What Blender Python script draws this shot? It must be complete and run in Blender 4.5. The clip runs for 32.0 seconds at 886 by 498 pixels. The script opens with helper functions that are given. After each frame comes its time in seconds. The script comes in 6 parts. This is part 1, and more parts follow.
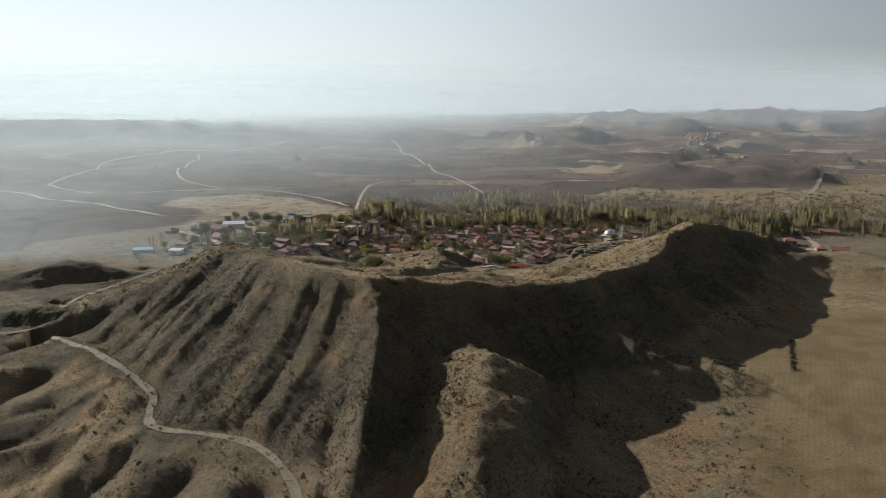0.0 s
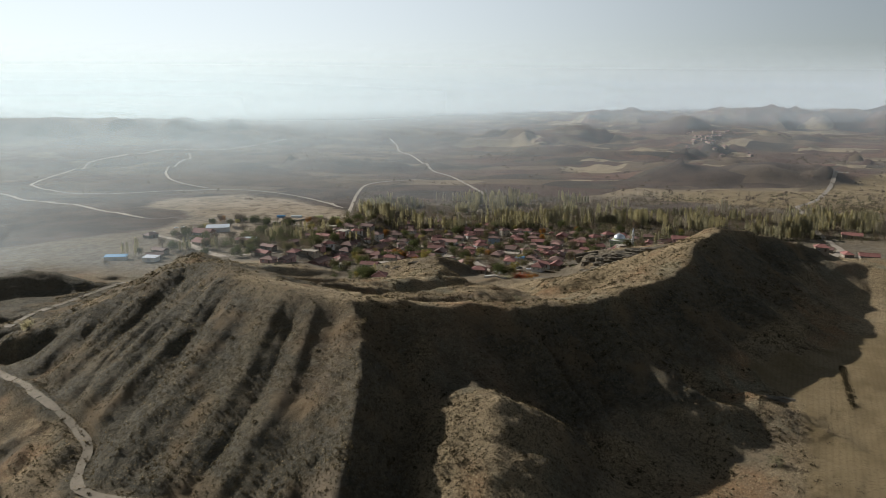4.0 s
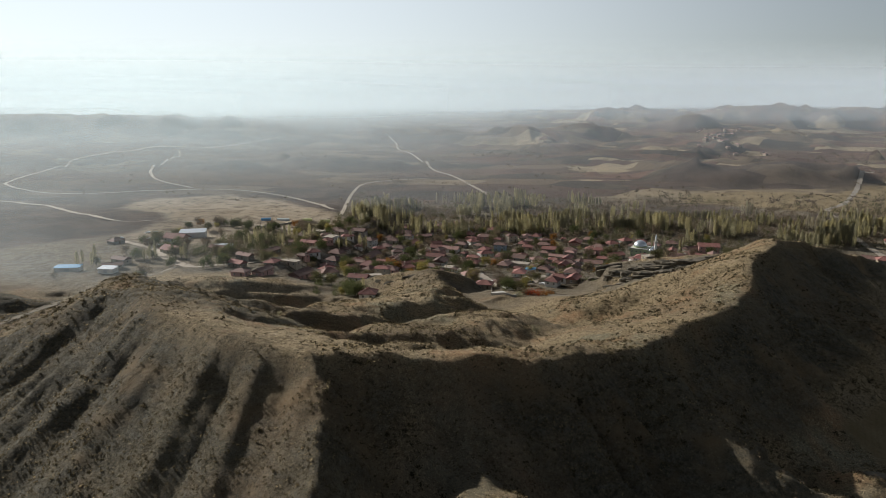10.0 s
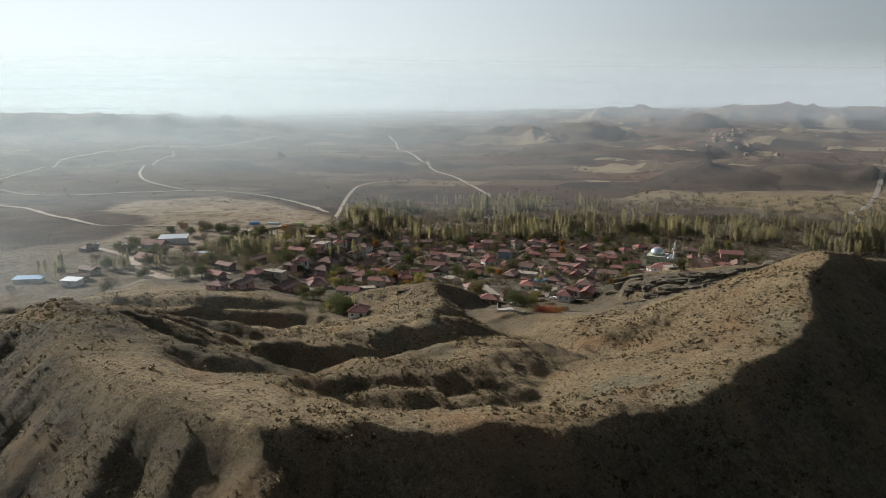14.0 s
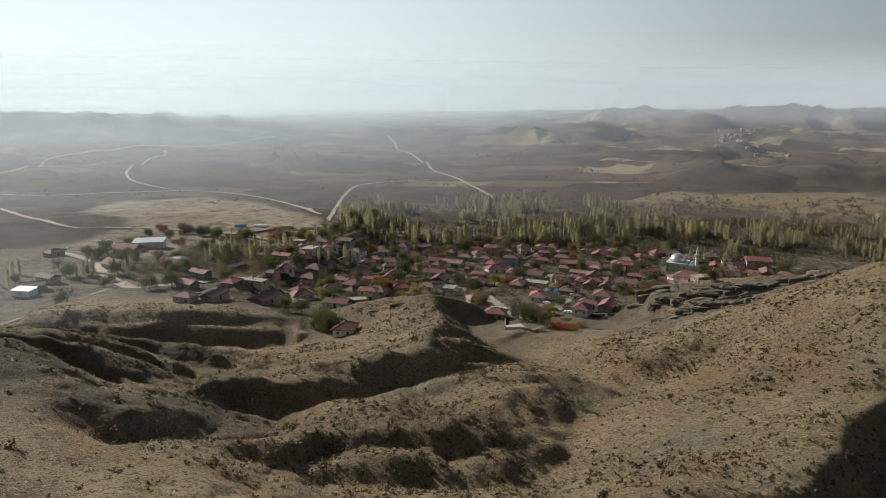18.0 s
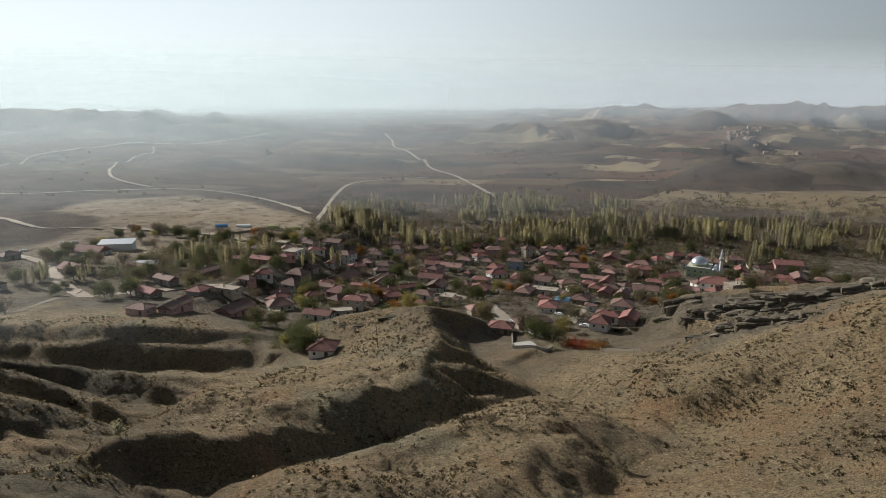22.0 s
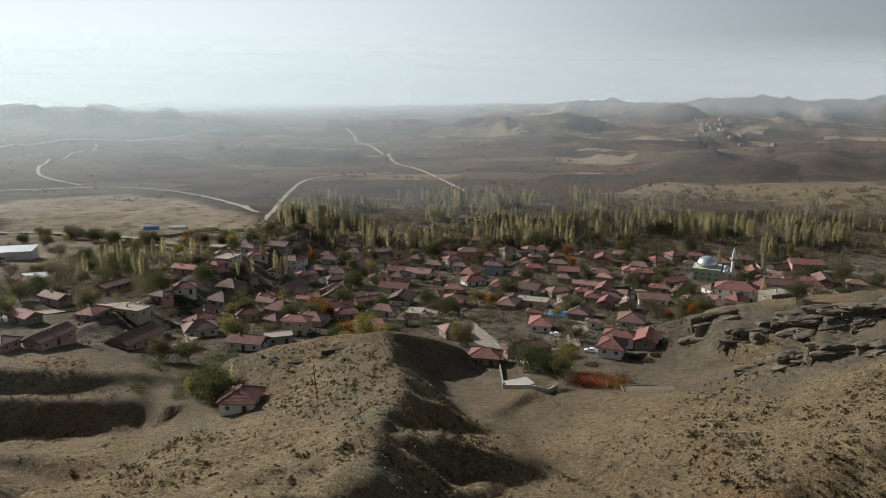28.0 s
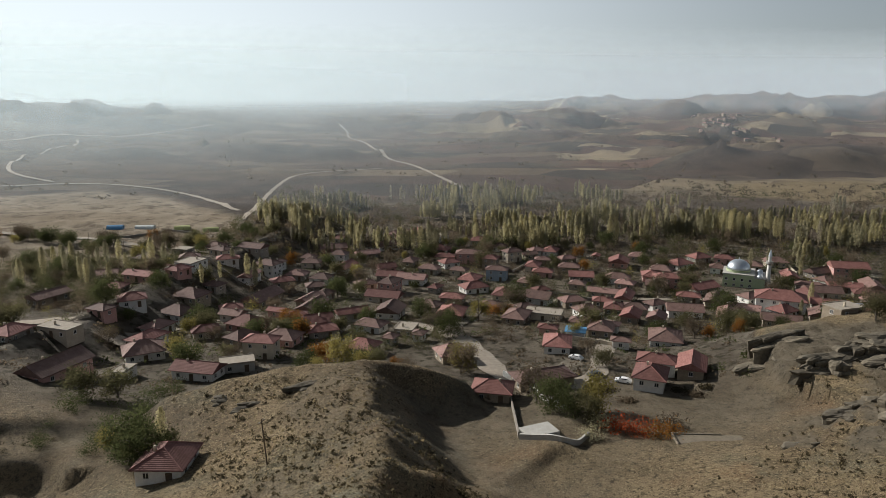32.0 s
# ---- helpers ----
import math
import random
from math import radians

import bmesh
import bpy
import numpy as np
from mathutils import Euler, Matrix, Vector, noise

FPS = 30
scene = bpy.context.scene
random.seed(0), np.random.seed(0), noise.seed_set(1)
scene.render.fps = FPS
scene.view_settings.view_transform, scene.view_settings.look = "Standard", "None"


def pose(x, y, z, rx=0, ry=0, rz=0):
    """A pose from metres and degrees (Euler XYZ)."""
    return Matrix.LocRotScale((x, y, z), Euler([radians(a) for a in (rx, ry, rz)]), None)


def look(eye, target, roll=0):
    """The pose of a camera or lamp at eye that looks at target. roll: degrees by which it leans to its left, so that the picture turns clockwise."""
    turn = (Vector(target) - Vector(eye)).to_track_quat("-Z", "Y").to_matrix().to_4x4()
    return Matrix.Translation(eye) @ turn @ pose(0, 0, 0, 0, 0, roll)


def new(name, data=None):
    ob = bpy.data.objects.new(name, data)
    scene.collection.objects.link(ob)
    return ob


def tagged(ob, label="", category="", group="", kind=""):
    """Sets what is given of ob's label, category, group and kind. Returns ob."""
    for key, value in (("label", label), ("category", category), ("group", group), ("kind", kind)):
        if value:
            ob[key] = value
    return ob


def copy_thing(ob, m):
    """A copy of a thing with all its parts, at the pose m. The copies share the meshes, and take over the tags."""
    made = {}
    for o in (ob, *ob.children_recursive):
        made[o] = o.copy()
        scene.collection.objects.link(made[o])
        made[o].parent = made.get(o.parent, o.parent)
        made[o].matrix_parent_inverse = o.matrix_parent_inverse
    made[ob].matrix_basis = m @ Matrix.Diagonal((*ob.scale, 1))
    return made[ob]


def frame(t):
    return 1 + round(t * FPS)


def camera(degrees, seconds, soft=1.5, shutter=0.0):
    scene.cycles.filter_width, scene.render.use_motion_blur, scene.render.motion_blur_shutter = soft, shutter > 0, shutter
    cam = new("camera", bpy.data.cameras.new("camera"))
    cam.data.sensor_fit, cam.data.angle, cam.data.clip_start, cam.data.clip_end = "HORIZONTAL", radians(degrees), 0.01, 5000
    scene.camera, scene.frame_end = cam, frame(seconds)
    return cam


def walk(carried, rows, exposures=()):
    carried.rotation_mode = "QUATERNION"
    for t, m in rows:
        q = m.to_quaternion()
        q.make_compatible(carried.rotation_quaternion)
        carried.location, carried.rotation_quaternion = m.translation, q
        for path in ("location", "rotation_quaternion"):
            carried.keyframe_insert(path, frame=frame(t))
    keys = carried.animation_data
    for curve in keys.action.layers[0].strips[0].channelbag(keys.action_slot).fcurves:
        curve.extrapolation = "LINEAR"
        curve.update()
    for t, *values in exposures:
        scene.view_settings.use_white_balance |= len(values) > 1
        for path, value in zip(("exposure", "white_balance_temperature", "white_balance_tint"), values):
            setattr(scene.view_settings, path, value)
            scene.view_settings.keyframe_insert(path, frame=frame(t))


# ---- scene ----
cam = camera(66.7, 32.0, soft=0.6)
METRES, EYE, TILT, LEAN, TURN = 340.0, 118.0, -12.4, 0.0, 0.0
ROWS = [
    (0.0, 0.0, 0.0, 0.0, 0.0, 0.0, -0.0),
    (0.5, 0.0001, 0.0149, 0.0036, -0.03, -0.0, -0.01),
    (1.0, 0.0002, 0.0299, 0.0071, -0.06, 0.0, -0.02),
    (1.5, 0.0004, 0.045, 0.0088, -0.09, -0.02, 0.0),
    (2.0, 0.0005, 0.0605, 0.0092, -0.11, -0.05, 0.03),
    (2.5, 0.0005, 0.0762, 0.0098, -0.1, -0.04, 0.05),
    (3.0, 0.0006, 0.0921, 0.0107, -0.1, -0.05, 0.05),
    (3.5, 0.0008, 0.1075, 0.0136, -0.1, -0.07, 0.04),
    (5.5, 0.0006, 0.1677, 0.0254, -0.18, -0.14, -0.03),
    (6.0, 0.001, 0.183, 0.0258, -0.15, -0.14, -0.0),
    (6.5, 0.0012, 0.1988, 0.0266, -0.14, -0.14, -0.02),
    (7.0, 0.0014, 0.2146, 0.0276, -0.13, -0.15, -0.01),
    (7.5, 0.0014, 0.2297, 0.0311, -0.11, -0.18, -0.06),
    (8.0, 0.002, 0.2444, 0.0345, -0.11, -0.17, -0.09),
    (8.5, 0.0024, 0.2591, 0.036, -0.11, -0.2, -0.11),
    (9.0, 0.0026, 0.2747, 0.0366, -0.1, -0.21, -0.11),
    (9.5, 0.0027, 0.2903, 0.0375, -0.07, -0.18, -0.12),
    (10.0, 0.0028, 0.3061, 0.0383, -0.04, -0.19, -0.12),
    (10.5, 0.0031, 0.3207, 0.039, -0.03, -0.2, -0.13),
    (11.0, 0.0033, 0.3365, 0.041, -0.01, -0.21, -0.15),
    (11.5, 0.0035, 0.3516, 0.0448, -0.0, -0.2, -0.19),
    (12.0, 0.0038, 0.3664, 0.0489, 0.01, -0.17, -0.21),
    (12.5, 0.0042, 0.3812, 0.0516, 0.01, -0.19, -0.2),
    (13.0, 0.0044, 0.3963, 0.0525, 0.01, -0.21, -0.19),
    (13.5, 0.0045, 0.4119, 0.0533, 0.05, -0.21, -0.17),
    (14.0, 0.0046, 0.4278, 0.0542, 0.07, -0.19, -0.15),
    (14.5, 0.0049, 0.4437, 0.055, 0.1, -0.15, -0.16),
    (16.5, 0.004, 0.5067, 0.0587, 0.08, -0.11, -0.26),
    (17.0, 0.0042, 0.5225, 0.0595, 0.09, -0.06, -0.26),
    (17.5, 0.0044, 0.5384, 0.0603, 0.09, -0.04, -0.27),
    (18.0, 0.0046, 0.5541, 0.061, 0.08, -0.02, -0.29),
    (18.5, 0.0046, 0.5698, 0.0617, 0.06, -0.02, -0.3),
    (19.0, 0.0048, 0.5857, 0.0623, 0.04, -0.03, -0.31),
    (19.5, 0.005, 0.6017, 0.0627, 0.03, -0.04, -0.28),
    (20.0, 0.0053, 0.6172, 0.0635, 0.03, -0.06, -0.31),
    (20.5, 0.0056, 0.6332, 0.0641, 0.02, -0.08, -0.32),
    (21.0, 0.0058, 0.6489, 0.0647, -0.01, -0.06, -0.32),
    (21.5, 0.006, 0.6645, 0.0654, -0.02, -0.05, -0.31),
    (22.0, 0.0064, 0.6804, 0.0658, -0.04, -0.03, -0.3),
    (22.5, 0.0066, 0.6964, 0.0662, -0.06, -0.05, -0.29),
    (23.0, 0.0069, 0.7124, 0.0669, -0.09, -0.09, -0.3),
    (23.5, 0.0071, 0.7281, 0.0674, -0.12, -0.11, -0.29),
    (24.0, 0.0072, 0.7436, 0.0684, -0.14, -0.12, -0.3),
    (24.5, 0.0072, 0.7593, 0.0691, -0.22, -0.14, -0.28),
    (25.0, 0.0075, 0.775, 0.0698, -0.7, -0.17, -0.13),
    (25.5, 0.0077, 0.7907, 0.0703, -1.14, -0.14, 0.01),
    (26.0, 0.0079, 0.8063, 0.0709, -1.51, -0.14, 0.11),
    (26.5, 0.0082, 0.822, 0.0714, -1.88, -0.12, 0.23),
    (28.5, 0.0087, 0.8845, 0.0737, -3.01, -0.23, 0.59),
    (29.0, 0.0093, 0.9003, 0.0744, -3.05, -0.25, 0.58),
    (29.5, 0.01, 0.916, 0.075, -3.09, -0.28, 0.59),
    (30.0, 0.0107, 0.9316, 0.0758, -3.12, -0.3, 0.6),
    (30.5, 0.0115, 0.9473, 0.0764, -3.14, -0.32, 0.6),
    (31.0, 0.0124, 0.9631, 0.0769, -3.17, -0.32, 0.61),
    (31.5, 0.0132, 0.9787, 0.0775, -3.21, -0.33, 0.61),
    (32.0, 0.014, 0.9944, 0.0781, -3.25, -0.34, 0.62),
]
walk(cam, [(t, pose(0, 0, EYE, TILT, LEAN, TURN) @ pose(METRES * x, METRES * y, METRES * z, 90 + pitch, roll, yaw)) for t, x, y, z, yaw, pitch, roll in ROWS])

# ---- world, sun ----
SUN_AZ, SUN_EL = 53.0, 27.5          # degrees to the left of straight ahead, and above the horizon
sun_dir = Vector((-math.sin(radians(SUN_AZ)) * math.cos(radians(SUN_EL)), math.cos(radians(SUN_AZ)) * math.cos(radians(SUN_EL)), math.sin(radians(SUN_EL))))
world = bpy.data.worlds.new("sky")
scene.world = world
world.use_nodes = True
wn = world.node_tree
sky = wn.nodes.new("ShaderNodeTexSky")
sky.sky_type, sky.sun_disc = "NISHITA", False
sky.sun_elevation, sky.sun_rotation = radians(SUN_EL), radians(-SUN_AZ)
sky.altitude, sky.air_density, sky.dust_density, sky.ozone_density = 900, 1.0, 0.3, 2.0
# hazy air: bright and white low in the sky, most of all towards the sun
way = wn.nodes.new("ShaderNodeTexCoord").outputs["Generated"]
low = wn.nodes.new("ShaderNodeSeparateXYZ")
wn.links.new(way, low.inputs[0])
band = wn.nodes.new("ShaderNodeMapRange")
band.interpolation_type = "SMOOTHERSTEP"
for i, v in enumerate((0.1, 0.7, 0.61, 0.30), 1):
    band.inputs[i].default_value = v
wn.links.new(low.outputs["Z"], band.inputs["Value"])
aside = wn.nodes.new("ShaderNodeVectorMath")
aside.operation = "DOT_PRODUCT"
wn.links.new(way, aside.inputs[0])
aside.inputs[1].default_value = (sun_dir.x, sun_dir.y, 0.0)
glow = wn.nodes.new("ShaderNodeMapRange")
glow.interpolation_type = "SMOOTHSTEP"
for i, v in enumerate((-0.1, 0.9, 0.28, 0.98), 1):
    glow.inputs[i].default_value = v
wn.links.new(aside.outputs["Value"], glow.inputs["Value"])
amount = wn.nodes.new("ShaderNodeMath")
amount.operation = "MULTIPLY"
wn.links.new(band.outputs[0], amount.inputs[0])
wn.links.new(glow.outputs[0], amount.inputs[1])
veil = wn.nodes.new("ShaderNodeBackground")
veil.inputs[0].default_value = (0.93, 0.985, 1.0, 1)
wn.links.new(amount.outputs[0], veil.inputs[1])
both = wn.nodes.new("ShaderNodeAddShader")
wn.links.new(sky.outputs[0], wn.nodes["Background"].inputs[0])
wn.nodes["Background"].inputs[1].default_value = 0.019
wn.links.new(wn.nodes["Background"].outputs[0], both.inputs[0])
wn.links.new(veil.outputs[0], both.inputs[1])
wn.links.new(both.outputs[0], wn.nodes["World Output"].inputs[0])
sun = new("sun", bpy.data.lights.new("sun", "SUN"))
sun.data.energy, sun.data.angle, sun.data.color = 5.0, radians(0.5), (1.0, 0.95, 0.875)
sun.matrix_world = look((0, 0, 0), -sun_dir)
scene.view_settings.exposure = 0.4


# ---- numbers: noise and the lie of the land ----
def lattice(ix, iy, seed):
    h = (ix.astype(np.int64) * 374761393 + iy.astype(np.int64) * 668265263 + seed * 1442695041) & 0x7FFFFFFF
    h = ((h ^ (h >> 13)) * 1274126177) & 0x7FFFFFFF
    return ((h ^ (h >> 16)) & 0xFFFF) / 65535.0


def vnoise(x, y, seed=0):
    """Smooth value noise in -1..1."""
    ix, iy = np.floor(x), np.floor(y)
    fx, fy = x - ix, y - iy
    fx, fy = fx * fx * (3 - 2 * fx), fy * fy * (3 - 2 * fy)
    a, b = lattice(ix, iy, seed), lattice(ix + 1, iy, seed)
    c, d = lattice(ix, iy + 1, seed), lattice(ix + 1, iy + 1, seed)
    return 2 * ((a + (b - a) * fx) * (1 - fy) + (c + (d - c) * fx) * fy) - 1


def fbm(x, y, size, octaves=4, seed=0, gain=0.5):
    total, amp = 0.0, 1.0
    for o in range(octaves):
        total = total + amp * vnoise(x / size * 2 ** o + 17.3 * o, y / size * 2 ** o - 9.1 * o, seed + o)
        amp *= gain
    return total


def smooth(a, b, v):
    t = np.clip((v - a) / (b - a), 0, 1)
    return t * t * (3 - 2 * t)


def along(points, x, y, fall=0.55):
    """Distance to a line of points, the height of the nearest place on it, the side (plus: to the left of its course) and the length run."""
    best = np.full(np.shape(x), 1e9)
    height, side, run = np.zeros(np.shape(x)), np.zeros(np.shape(x)), np.zeros(np.shape(x))
    length, last = 0.0, len(points) - 2
    for i, ((x0, y0, z0), (x1, y1, z1)) in enumerate(zip(points, points[1:])):
        dx, dy = x1 - x0, y1 - y0
        n = math.hypot(dx, dy)
        raw = ((x - x0) * dx + (y - y0) * dy) / n ** 2
        t = np.clip(raw, 0, 1)
        px, py = x - x0 - t * dx, y - y0 - t * dy
        d = np.hypot(px, py)
        near = d < best
        past = n * (np.maximum(raw - 1, 0) * (i == last) + np.maximum(-raw, 0) * (i == 0))
        best = np.where(near, d, best)
        height = np.where(near, z0 + t * (z1 - z0) - fall * past, height)
        side = np.where(near, np.sign(dx * py - dy * px), side)
        run = np.where(near, length + t * n, run)
        length += n
    return best, height, side, run


def soft_max(a, b, k=3.0):
    h = np.clip(0.5 + 0.5 * (a - b) / k, 0, 1)
    return b + (a - b) * h + k * h * (1 - h)


def soft_min(a, b, k=3.0):
    return -soft_max(-a, -b, k)


RIM = [(-186, 296, 3), (-158, 294, 17), (-135, 294, 36), (-117, 297, 45), (-100, 300, 50.5), (-91, 297, 52.5), (-77, 276, 54), (-53, 258, 54), (-29, 245.5, 53), (-8, 251, 50.5), (10, 256, 49), (22, 258, 47.5),
       (38, 269, 44.3), (55, 281, 42), (75, 299, 41), (94, 320, 41), (112, 341, 42.5), (122, 362, 44), (129, 376, 45), (146, 395, 45.5), (158, 411, 44.5), (170, 428, 41.5), (204, 450, 33), (250, 470, 18), (300, 500, 2)]
# crests behind the rim: points, slope to the left of the course, slope to the right, rounding
BACK_CRESTS = [
    ([(-91, 297, 52.5), (-104, 325, 50), (-114, 355, 40), (-127, 395, 26), (-142, 440, 9)], 0.42, 0.40, 6),
    ([(-88, 300, 47), (-79, 302, 44.5), (-60, 314, 38.5), (-47, 321, 34.5), (-36, 323, 32), (-31, 325, 31)], 0.42, 0.8, 2),
    ([(-98, 326, 47), (-84, 331, 40), (-70, 336, 34)], 0.4, 0.9, 2),
    ([(-106, 350, 40), (-84, 358, 34), (-68, 361, 27)], 0.4, 0.9, 2),
    ([(-114, 374, 34), (-92, 380, 28), (-72, 384, 20)], 0.4, 0.9, 2),
    ([(-152, 412, 19), (-118, 409, 19), (-88, 405, 16), (-70, 408, 11)], 0.35, 0.92, 2),
    ([(-165, 432, 11), (-124, 434, 13.5), (-98, 432, 13), (-74, 428, 8)], 0.35, 0.95, 2),
    ([(-175, 466, 9), (-150, 465, 10), (-110, 466, 10), (-88, 468, 8), (-72, 471, 5), (-60, 475, 2)], 0.16, 0.95, 2),
    ([(-66, 320, 38), (-60, 335, 31.5), (-55, 348, 29), (-40, 358, 28), (-24, 367, 26.5), (-12, 381, 25), (-4, 402, 21.5)], 0.2, 0.72, 3),
    ([(-4, 402, 21.5), (0, 428, 17.5), (-2, 452, 15), (-4, 478, 13)], 0.27, 0.85, 1.5),
    ([(-62, 345, 27), (-56, 375, 22), (-50, 408, 15), (-44, 440, 5), (-37, 470, 1)], 0.5, 0.1, 3),
    ([(-48, 481, 5.5), (-25, 483, 10.5), (-4, 481, 13)], 0.75, 0.22, 2),
    ([(-4, 481, 13), (7, 484, 10.5), (12, 485, 8.5), (20, 487, 4.5)], 0.8, 0.95, 1),
    ([(-31, 325, 31), (-16, 344, 28.5), (4, 354, 27.5), (20, 360, 26), (34, 362, 24), (46, 364, 20.5)], 0.35, 0.15, 2.5),
    ([(-45, 303, 38), (-18, 308, 36.3), (0, 312, 35), (13, 321, 33), (22, 334, 31), (32, 348, 27.5), (42, 359, 22.5), (47, 364, 20)], 0.22, 0.85, 2),
    ([(1, 430, 17), (13, 433, 11), (24, 438, 6.5), (32, 443, 3)], 0.8, 0.8, 1.5),
    ([(-3, 408, 20.5), (10, 410, 17.5), (21, 412, 14.5), (30, 414, 11)], 0.5, 0.8, 1.5),
    ([(61, 357, 24.5), (54, 385, 17), (48, 410, 12), (45, 435, 8), (46, 455, 4)], 0.9, 0.1, 2),
    ([(8, 356, 27), (17, 378, 20), (26, 394, 14.5), (32, 403, 11)], 0.45, 0.5, 2.5),
    ([(129, 376, 45), (126, 398, 34), (118, 424, 19), (112, 440, 11)], 0.4, 0.34, 9),
    ([(82, 497, 3), (91, 500, 9), (105, 500, 12), (130, 502, 14), (160, 500, 17), (185, 497, 20), (222, 490, 19)], 0.5, 0.05, 3),
]
# spurs and ribs before it
FRONT_CRESTS = [
    ([(-29, 245.5, 53), (-23, 215, 42.5), (-20, 196, 34), (-21, 176, 24), (-27, 150, 13)], 0.95, 0.75, 1),
    ([(8, 227, 33), (13, 213, 36), (12, 190, 30), (8, 166, 21), (4, 140, 12)], 0.64, 0.5, 3),
    ([(54, 280, 41), (64, 264, 31), (75, 251, 24.5), (88, 246, 19), (104, 250, 13)], 0.5, 0.7, 1.5),
    ([(80, 303, 38), (91, 287, 24), (100, 277, 15)], 0.6, 0.8, 1.5),
    ([(112, 341, 40), (124, 327, 26), (133, 314, 19), (147, 301, 12)], 0.5, 0.65, 2),
    ([(196, 440, 30), (225, 446, 19), (258, 445, 15), (285, 426, 13), (330, 400, 10), (390, 380, 8)], 0.12, 0.5, 2),
    ([(98, 262, 14), (109, 254, 15.5), (120, 241, 13), (129, 230, 9)], 0.5, 0.7, 1.5),
]
# the dirt track on its bench at the foot of the western face
TRACK = [(-188, 306, 9), (-178, 293, 12.5), (-165, 275, 18), (-142, 256, 20.5), (-133, 247, 21), (-123, 239, 20.5), (-110, 228, 19), (-101, 218, 17.5), (-98, 208, 17), (-94, 199, 17), (-87, 195, 17), (-78, 193, 17), (-68, 190, 17), (-60, 187, 17), (-53, 182, 16.5), (-46, 174, 16), (-40, 164, 15), (-37, 152, 14)]
# low hills, terraces and spurs west of the ridge
WEST_CRESTS = [
    ([(-330, 390, 4), (-285, 400, 10), (-262, 410, 15.5), (-243, 420, 19), (-226, 424, 16), (-208, 428, 10), (-188, 436, 3)], 0.4, 0.62, 3),
    ([(-260, 312, 11), (-235, 318, 14), (-207, 323, 16), (-186, 326, 16), (-162, 329, 17), (-140, 332, 22)], 0.1, 0.62, 1.5),
    ([(-245, 288, 8), (-225, 296, 9.5), (-210, 303, 10), (-200, 311, 10), (-180, 314, 10), (-161, 313, 10.5), (-146, 310, 13)], 0.04, 0.42, 2),
    ([(-176, 246, 4), (-163, 254, 9.5), (-154, 257, 13.5), (-145, 262, 17), (-139, 263, 19)], 0.5, 0.85, 1.5),
    ([(-172, 221, 0), (-158, 221, 5), (-145, 222, 9.5), (-132, 224, 13.5), (-120, 234, 19.5)], 0.5, 0.85, 1.5),
    ([(-160, 199, 1), (-145, 202, 6), (-128, 204, 10.5), (-115, 207, 14.5), (-101, 216, 17.5)], 0.5, 0.85, 1.5),
    ([(-138, 168, 1), (-124, 177, 6), (-107, 187, 11.5), (-92, 199, 16.5)], 0.5, 0.85, 1.5),
    ([(-98, 162, 2), (-86, 176, 7), (-76, 186, 12.5), (-68, 190, 16.5)], 0.5, 0.85, 1.5),
    ([(-84, 150, 3), (-74, 166, 8.5), (-62, 180, 14), (-54, 183, 16)], 0.5, 0.85, 1.5),
]
GULLIES = [
    ([(-45, 333, 29), (-33, 336, 26), (-22, 350, 21.5), (-8, 367, 18), (8, 386, 14), (20, 400, 10.5), (30, 408, 7.5), (35, 418, 4), (34, 445, -2)], 0.75),
    ([(-28, 288, 40), (-15, 289, 36), (-3, 294, 32.5), (9, 298, 29.5), (18, 301, 27.5), (28, 316, 25), (37, 340, 22), (42, 353, 20), (50, 368, 16), (47, 386, 12), (40, 405, 7.5), (35, 425, 2.5), (34, 445, -2)], 0.42),
    ([(-52, 290, 41), (-39, 303, 35.5), (-33, 316, 31), (-36, 332, 27)], 0.48),
    ([(-66, 318, 37), (-63, 333, 31), (-65, 352, 25), (-66, 372, 19), (-66, 390, 15), (-63, 410, 8), (-60, 432, 3), (-60, 455, 0)], 0.5),
    ([(-100, 340, 38), (-82, 346, 31), (-66, 350, 25)], 0.75),
    ([(-106, 364, 31), (-86, 370, 24), (-67, 372, 18)], 0.75),
    ([(-122, 390, 22), (-95, 394, 15), (-66, 396, 11)], 0.75),
    ([(-150, 424, 11), (-100, 420, 9), (-64, 416, 5)], 0.75),
    ([(45, 388, 11), (40, 402, 6.5), (37, 415, 2), (35, 430, -2.5), (34, 448, -4)], 0.95),
    ([(104, 400, 32), (92, 392, 24.5), (80, 384, 19.5), (68, 382, 16), (55, 380, 13.5)], 0.28),
    ([(42, 460, -0.5), (58, 468, 0.0), (72, 494, -2.5), (80, 525, -5)], 0.36),
]
HOLLOW = [(-62, 452, -1), (-72, 449, -1.5), (-85, 448, -1.5), (-110, 448, -1), (-150, 449, 0), (-185, 454, 1.5), (-210, 460, 2)]
LEDGES = [(92, 452, 0), (106, 447, 0), (118, 446, 0), (112, 470, 0), (104, 482, 0), (124, 484, 0), (150, 485, 0), (172, 490, 0), (196, 494, 0)]


